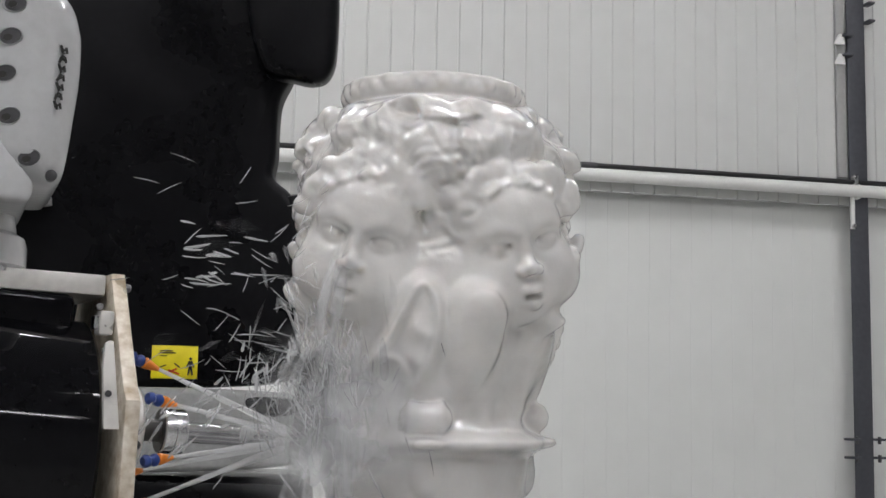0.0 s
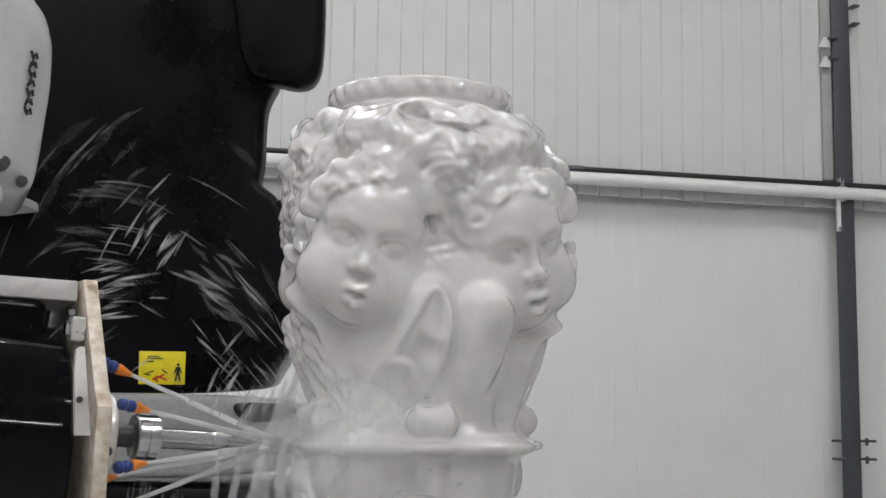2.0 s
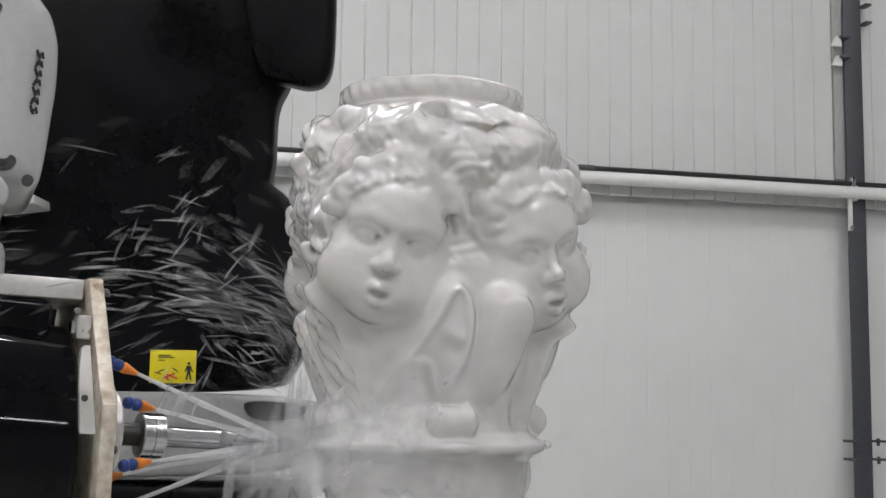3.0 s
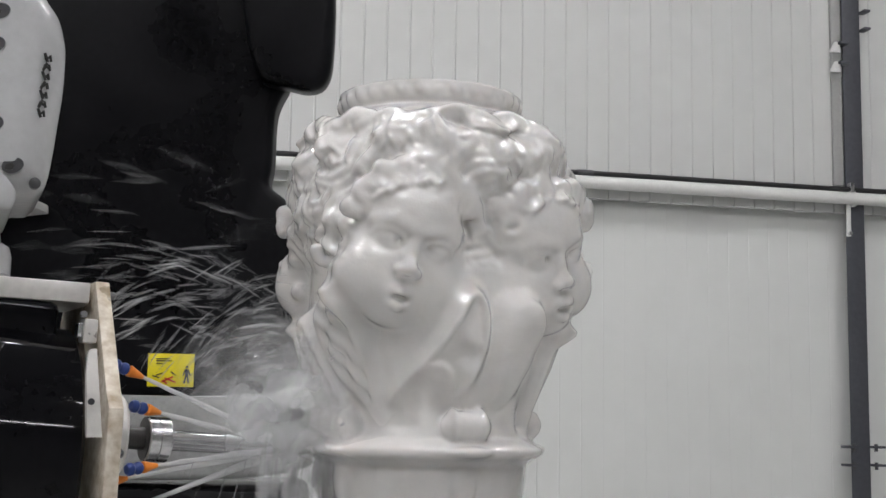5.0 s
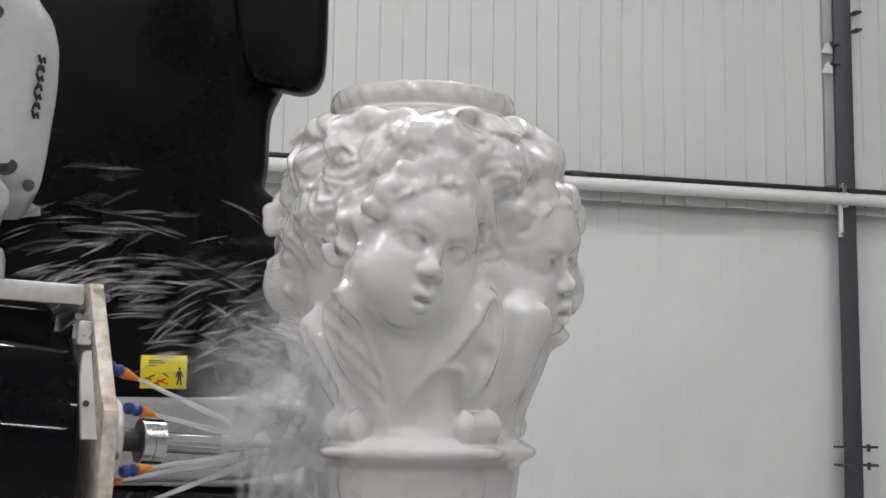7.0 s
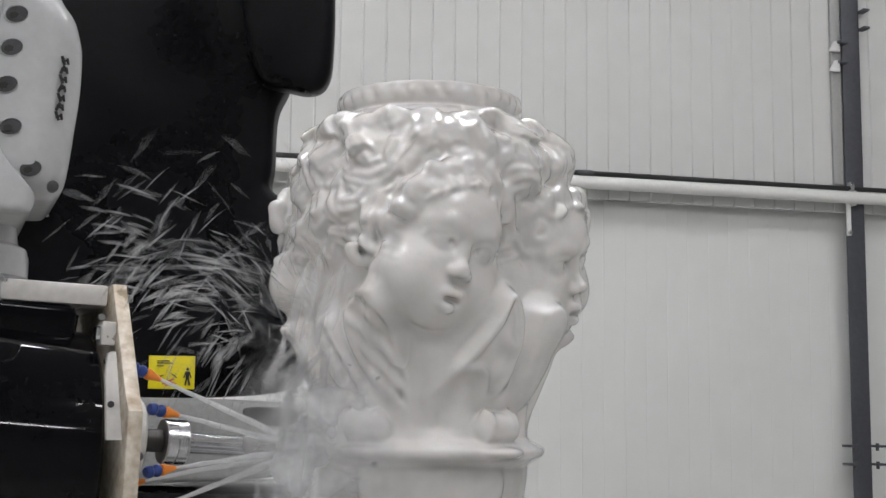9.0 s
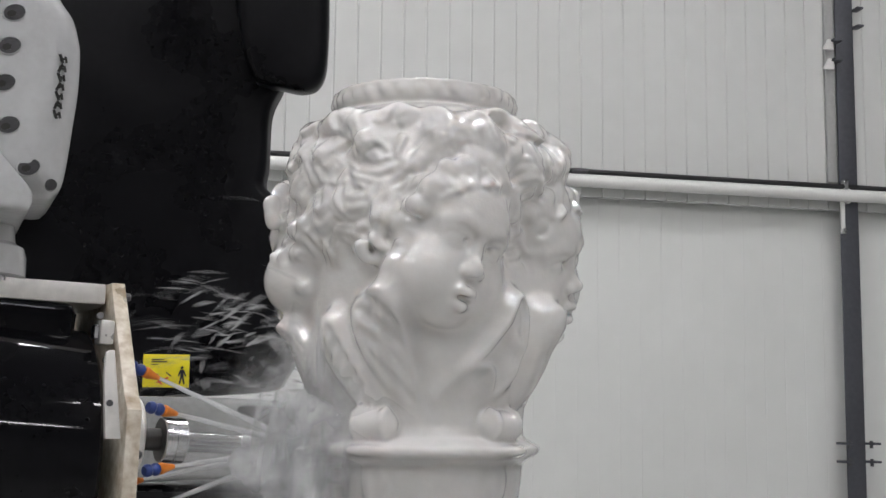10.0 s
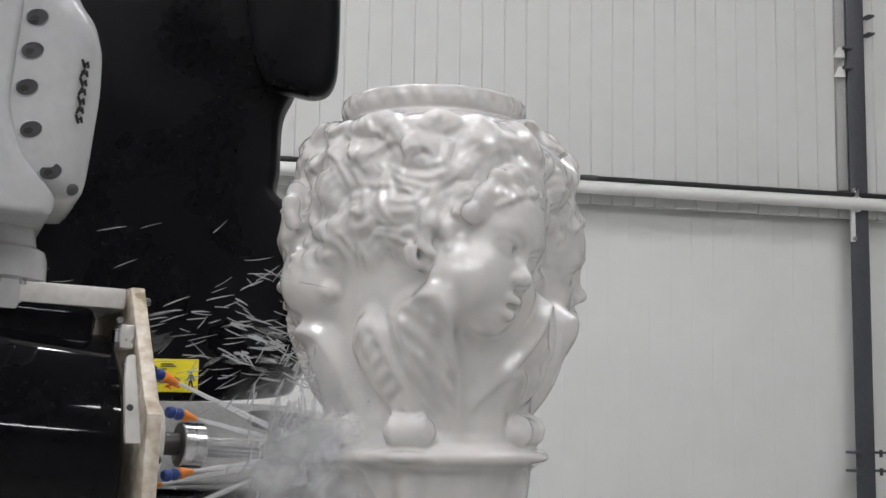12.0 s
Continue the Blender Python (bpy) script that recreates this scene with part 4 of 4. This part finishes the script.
# ================= turntable under the vase =================
def build_turntable():
    tt = empty("turntable", pose(*AXIS, 0))
    tagged(tt, "round wet steel turntable on a pedestal", "turntable")
    part("pedestal", lathe([(0.34, 0.0), (0.34, 0.03), (0.24, 0.06), (0.22, 1.20), (0.24, 1.23)], "Z"), TABLE_STEEL, tt)
    part("table_disc", lathe([(0.30, 1.23), (0.31, 1.235), (0.31, 1.305), (0.30, 1.31)], "Z"), TABLE_STEEL, tt)


build_turntable()


# ================= ceiling strip lights =================
def build_lights():
    tube_mat = glow("lamp_tube", (1.0, 0.985, 1.01), 74.0)
    for i, y in enumerate((-4.6, -0.8, 4.6)):
        for x in (-4.5, 0.0, 4.5):
            lt = empty("ceiling_light", pose(x, y, 6.9))
            tagged(lt, "long white ceiling strip light, switched on", "ceiling light", group="hall strip lights")
            part("housing", box((3.0, 0.16, 0.06), (0, 0, 0.05), 0.008), CEILING_WHITE, lt)
            part("diffuser", box((2.94, 0.14, 0.03), (0, 0, 0.0), 0.008), tube_mat, lt)
            part("hanger", box((0.01, 0.01, 0.5), (-1.2, 0, 0.32)), STEEL, lt)
            part("hanger", box((0.01, 0.01, 0.5), (1.2, 0, 0.32)), STEEL, lt)


build_lights()


# ================= water: coolant jets, flung spray, falling strands, mist =================
def streak_mesh(name, count, spread, length, radius, seed, down=False, mat=None):
    """A loose sheaf of drawn-out drops, along x."""
    g = random.Random(seed)
    verts, faces = [], []
    for _ in range(count):
        c = Vector([g.gauss(0, s) for s in spread])
        ln, r = g.uniform(*length), g.uniform(*radius)
        bend = g.uniform(-0.2, 0.2) * ln
        sway = 0.14 if down else 0.45
        tilt = Euler((0, g.uniform(-sway, sway), g.uniform(-sway, sway))).to_matrix()
        ring_n, base = 6, len(verts)
        prof = [(-0.5, 0.12), (-0.36, 0.55), (-0.05, 0.9), (0.30, 1.0), (0.46, 0.6), (0.5, 0.15)]
        for q, f in prof:
            for k in range(ring_n):
                a = 2 * math.pi * k / ring_n
                rr = r * f * g.uniform(0.75, 1.25)
                verts.append(c + tilt @ Vector((q * ln, rr * math.cos(a), rr * math.sin(a) + bend * (q * q - 0.1))))
        for i in range(len(prof) - 1):
            for k in range(ring_n):
                a, b = base + i * ring_n, base + (i + 1) * ring_n
                faces.append((a + k, a + (k + 1) % ring_n, b + (k + 1) % ring_n, b + k))
        faces.append(tuple(base + k for k in range(ring_n))[::-1])
        faces.append(tuple(base + (len(prof) - 1) * ring_n + k for k in range(ring_n)))
    me = bpy.data.meshes.new(name)
    me.from_pydata(verts, [], faces)
    me.polygons.foreach_set("use_smooth", [True] * len(me.polygons))
    me.materials.append(mat)
    return me


def veil_mesh(name, size, seed, mat):
    """A drifting veil of fine drops: three curved, ragged films."""
    g = random.Random(seed)
    verts, faces = [], []
    nu, nv = 20, 14
    for layer in (1,):
        o = Vector((g.uniform(-1, 1), g.uniform(-1, 1), g.uniform(-1, 1)))
        b = len(verts)
        for i in range(nu + 1):
            for j in range(nv + 1):
                a, e = (i / nu - 0.5) * 2, (j / nv - 0.5) * 2
                p = Vector((a * size[0], (layer - 1) * size[1] + 0.4 * size[1] * (a * a + e * e), e * size[2]))
                verts.append(p + noise.noise_vector(p * 14 + o * 5) * 0.014)
        for i in range(nu):
            for j in range(nv):
                q = b + i * (nv + 1) + j
                faces.append((q, q + 1, q + nv + 2, q + nv + 1))
    me = bpy.data.meshes.new(name)
    me.from_pydata(verts, [], faces)
    me.polygons.foreach_set("use_smooth", [True] * len(me.polygons))
    me.materials.append(mat)
    return me


def veil_shader(name, reach, density):
    """Fine drops: dense in the middle of the veil, broken by streaks, nothing at its rim."""
    m = water_shader(name, density)
    nt = m.node_tree
    mix = nt.nodes["Material Output"].inputs["Surface"].links[0].from_node
    tc = nt.nodes.new("ShaderNodeTexCoord")
    mp = nt.nodes.new("ShaderNodeMapping")
    mp.inputs["Scale"].default_value = [1 / r for r in reach]
    sph = nt.nodes.new("ShaderNodeTexGradient")
    sph.gradient_type = "SPHERICAL"
    nz = nt.nodes.new("ShaderNodeTexNoise")
    nz.inputs["Scale"].default_value, nz.inputs["Detail"].default_value = 15, 5
    rng = nt.nodes.new("ShaderNodeMapRange")
    rng.inputs["From Min"].default_value, rng.inputs["From Max"].default_value = 0.28, 0.80
    mul, den = nt.nodes.new("ShaderNodeMath"), nt.nodes.new("ShaderNodeMath")
    mul.operation = den.operation = "MULTIPLY"
    den.inputs[1].default_value = density
    nt.links.new(tc.outputs["Object"], mp.inputs[0])
    nt.links.new(mp.outputs[0], sph.inputs[0])
    nt.links.new(tc.outputs["Object"], nz.inputs["Vector"])
    nt.links.new(nz.outputs["Fac"], rng.inputs["Value"])
    nt.links.new(sph.outputs["Fac"], mul.inputs[0])
    nt.links.new(rng.outputs[0], mul.inputs[1])
    nt.links.new(mul.outputs[0], den.inputs[0])
    nt.links.new(den.outputs[0], mix.inputs[0])
    return m


SPRAY_WHITE = water_shader("flung_water", 0.27)
JET_WHITE = water_shader("jet_water", 0.55)
SHEET_WHITE = water_shader("falling_water", 0.22)
MIST_WHITE = veil_shader("water_mist", (0.15, 0.20, 0.12), 0.78)
SPRAY_MESHES = [streak_mesh("spray_sheaf", 17, (0.038, 0.022, 0.030), (0.012, 0.046), (0.0009, 0.0030), i, mat=SPRAY_WHITE) for i in range(6)]
FINE_MESHES = [streak_mesh("fine_sheaf", 22, (0.055, 0.03, 0.055), (0.016, 0.050), (0.0006, 0.0013), 20 + i, mat=SPRAY_WHITE) for i in range(4)]
FALL_MESHES = [streak_mesh("falling_sheaf", 6, (0.038, 0.014, 0.026), (0.040, 0.120), (0.0030, 0.0095), 40 + i, down=True, mat=SHEET_WHITE) for i in range(4)]
MIST_MESHES = [veil_mesh("mist_veil", (0.15, 0.024, 0.12), 60 + i, MIST_WHITE) for i in range(3)]

# how the water leaves the stone, in stages: until, source, mean velocity, scatter, share of fine drops, amount
STAGES = [
    (1.4, (-0.190, 1.80, 1.55), (-0.35, -0.25, 1.35), (0.75, 0.3, 0.55), 0.25, 0.55),
    (2.9, (-0.225, 1.86, 1.60), (-1.05, -0.10, 1.75), (0.65, 0.3, 0.60), 0.75, 0.30),
    (7.6, (-0.235, 1.92, 1.655), (-1.55, -0.15, 1.05), (0.65, 0.3, 0.50), 0.15, 0.78),
    (8.65, (-0.215, 1.90, 1.570), (-0.55, -0.10, 0.95), (0.45, 0.3, 0.50), 0.40, 0.40),
    (9.75, (-0.235, 1.90, 1.645), (-1.25, -0.15, 1.45), (0.80, 0.3, 0.75), 0.30, 0.60),
    (12.6, (-0.225, 1.92, 1.600), (-1.00, -0.10, 0.85), (0.60, 0.3, 0.50), 0.65, 0.50),
]
TANK = (-0.15, 2.0, 0.9)                 # the sump in the pedestal, where the water gathers
sprays, falls, mists, jets = [], [], [], []


def build_water():
    for i in range(60):
        fine = i % 2 == 1
        me = (FINE_MESHES if fine else SPRAY_MESHES)[i // 2 % (4 if fine else 6)]
        ob = new("water_spray", me)
        tagged(ob, "white drops of coolant water flung from the cutter", "water spray", kind="stuff")
        sprays.append((ob, fine))
    for i in range(14):
        ob = new("water_strand", FALL_MESHES[i % 4])
        tagged(ob, "white strands of water running down past the stone", "falling water", kind="stuff")
        falls.append(ob)
    for i in range(4):
        ob = new("water_mist", MIST_MESHES[i % 3])
        tagged(ob, "fine white water mist round the cutter", "mist", kind="stuff")
        mists.append(ob)
    g = random.Random(12)
    for p0 in NOZZLE_TIPS:
        aimp = JET_AIM
        d = (aimp - p0).normalized()
        n = 14
        end = aimp + d * 0.06
        pts = [p0.lerp(end, k / n) + Vector((0, 0, -0.004 * (k / n) ** 2)) for k in range(n + 1)]
        bm = tube(pts, [0.0028 + 0.0046 * k / n for k in range(n + 1)], 8, 0.22, g)
        ob = link_mesh("water_jet", bm, JET_WHITE, 60)
        tagged(ob, "thin white jet of coolant water aimed at the cutter", "water jet", group="coolant jets")
        jets.append(ob)


build_water()


def stage(t):
    return next(s for s in STAGES if t < s[0])


def head_dx(t):
    ts, xs = zip(*HEAD_SHIFT)
    return float(np.interp(t, ts, xs))


def along(p, v):
    return Matrix.Translation(p) @ Vector(v).to_track_quat("X", "Z").to_matrix().to_4x4()


def fling(ob, seed, cycle, life, make):
    """One sheaf of drops thrown again and again: from the sump to the cutter, through the air and back."""
    g = random.Random(seed)
    home = pose(*TANK)
    rows, t = [], g.uniform(-0.6, 0.25)
    while t < 12.0:
        p, v = make(g, t)
        for k in range(int(life / 0.06) + 1):
            dt = k * 0.06
            q = p + v * dt + Vector((0, 0, -4.9 * dt * dt))
            if t + dt >= 0 and t + dt <= 12.0:
                rows.append((t + dt, along(q, v + Vector((0, 0, -9.8 * dt)))))
        t += life + 0.07
        if 0 <= t - 0.033 <= 12.0:
            m = rows[-1][1].copy() if rows else home.copy()
            m.translation = TANK
            rows.append((t - 0.034, m))
            rest = g.uniform(0, cycle)
            if rest > 0.1 and t + rest - 0.034 <= 12.0:
                rows.append((t + rest - 0.034, m))
            t += rest
    out = []
    for r in rows:
        if not out or frame(r[0]) > frame(out[-1][0]):
            out.append(r)
    if frame(out[0][0]) > 1:
        out.insert(0, (0.0, out[0][1]))
    if frame(out[-1][0]) < frame(12.0):
        out.append((12.0, out[-1][1]))
    walk(ob, out)


def water_motions():
    for i, (ob, fine) in enumerate(sprays):
        def make(g, t, fine=fine):
            _, src, v, sc, share, amount = stage(t + 0.05)
            if g.random() > amount:                       # stays in the sump this time
                return Vector(TANK), Vector((0.02, 0.0, 0.9))
            p = Vector(src) + Vector((head_dx(t) * 0.4 + g.gauss(0, 0.012), g.gauss(0, 0.02), g.gauss(0, 0.02)))
            vel = Vector([a + g.uniform(-1, 1) * b for a, b in zip(v, sc)])
            if g.random() < 0.5 and fine != (share > 0.5):
                vel *= 0.45
            return p, vel * (1.12 if fine else 1.0)
        fling(ob, 100 + i, 0.12, 0.48, make)
    for i, ob in enumerate(falls):
        def make(g, t):
            early = t < 1.6
            src = (-0.165, 1.79, 1.63) if early else (-0.20, 1.84, 1.60) if 8.0 < t < 10.2 else (-0.225, 1.90, 1.50)
            p = Vector(src) + Vector((head_dx(t) * 0.5 + g.gauss(0, 0.03), g.gauss(0, 0.012), g.gauss(0, 0.03)))
            return p, Vector((g.uniform(-0.25, 0.05), g.uniform(-0.15, 0.0), g.uniform(-1.0, 0.1)))
        fling(ob, 300 + i, 0.05, 0.30, make)
    drift = [(1.3, (-0.155, 1.79, 1.53), 0.035), (3.7, (-0.090, 1.775, 1.53), 0.075), (7.8, (-0.235, 1.86, 1.575), 0.045),
             (10.0, (-0.185, 1.82, 1.525), 0.040), (13.0, (-0.225, 1.86, 1.525), 0.045)]
    for i, ob in enumerate(mists):
        g = random.Random(500 + i)
        lane = Vector((g.gauss(0, 1), g.uniform(-0.03, 0.02), g.gauss(0, 0.7)))
        rows, t = [], 0.0
        while t <= 12.01:
            ctr, wide = next((Vector(c), w) for u, c, w in drift if t < u)
            p = ctr + Vector((lane.x * wide, lane.y, lane.z * wide)) + Vector((g.gauss(0, 0.012), 0, g.gauss(0, 0.012)))
            p.x += head_dx(t) * 0.6
            rows.append((t, pose(*p, 0, g.uniform(-25, 25), g.uniform(-10, 10))))
            t += 0.5
        walk(ob, rows)
    for ob in jets:
        walk(ob, [(t, pose(HEAD[0] + dx, HEAD[1], HEAD[2], 0, TILT, SWING)) for t, dx in HEAD_SHIFT])


def motions():
    walk(vase, [(t, pose(AXIS[0], AXIS[1], EYE[2] - 0.003, 0, 0, a)) for t, a in VASE_TURN])
    walk(milling_head, [(t, pose(HEAD[0] + dx, HEAD[1], HEAD[2], 0, TILT, SWING)) for t, dx in HEAD_SHIFT])
    water_motions()


motions()
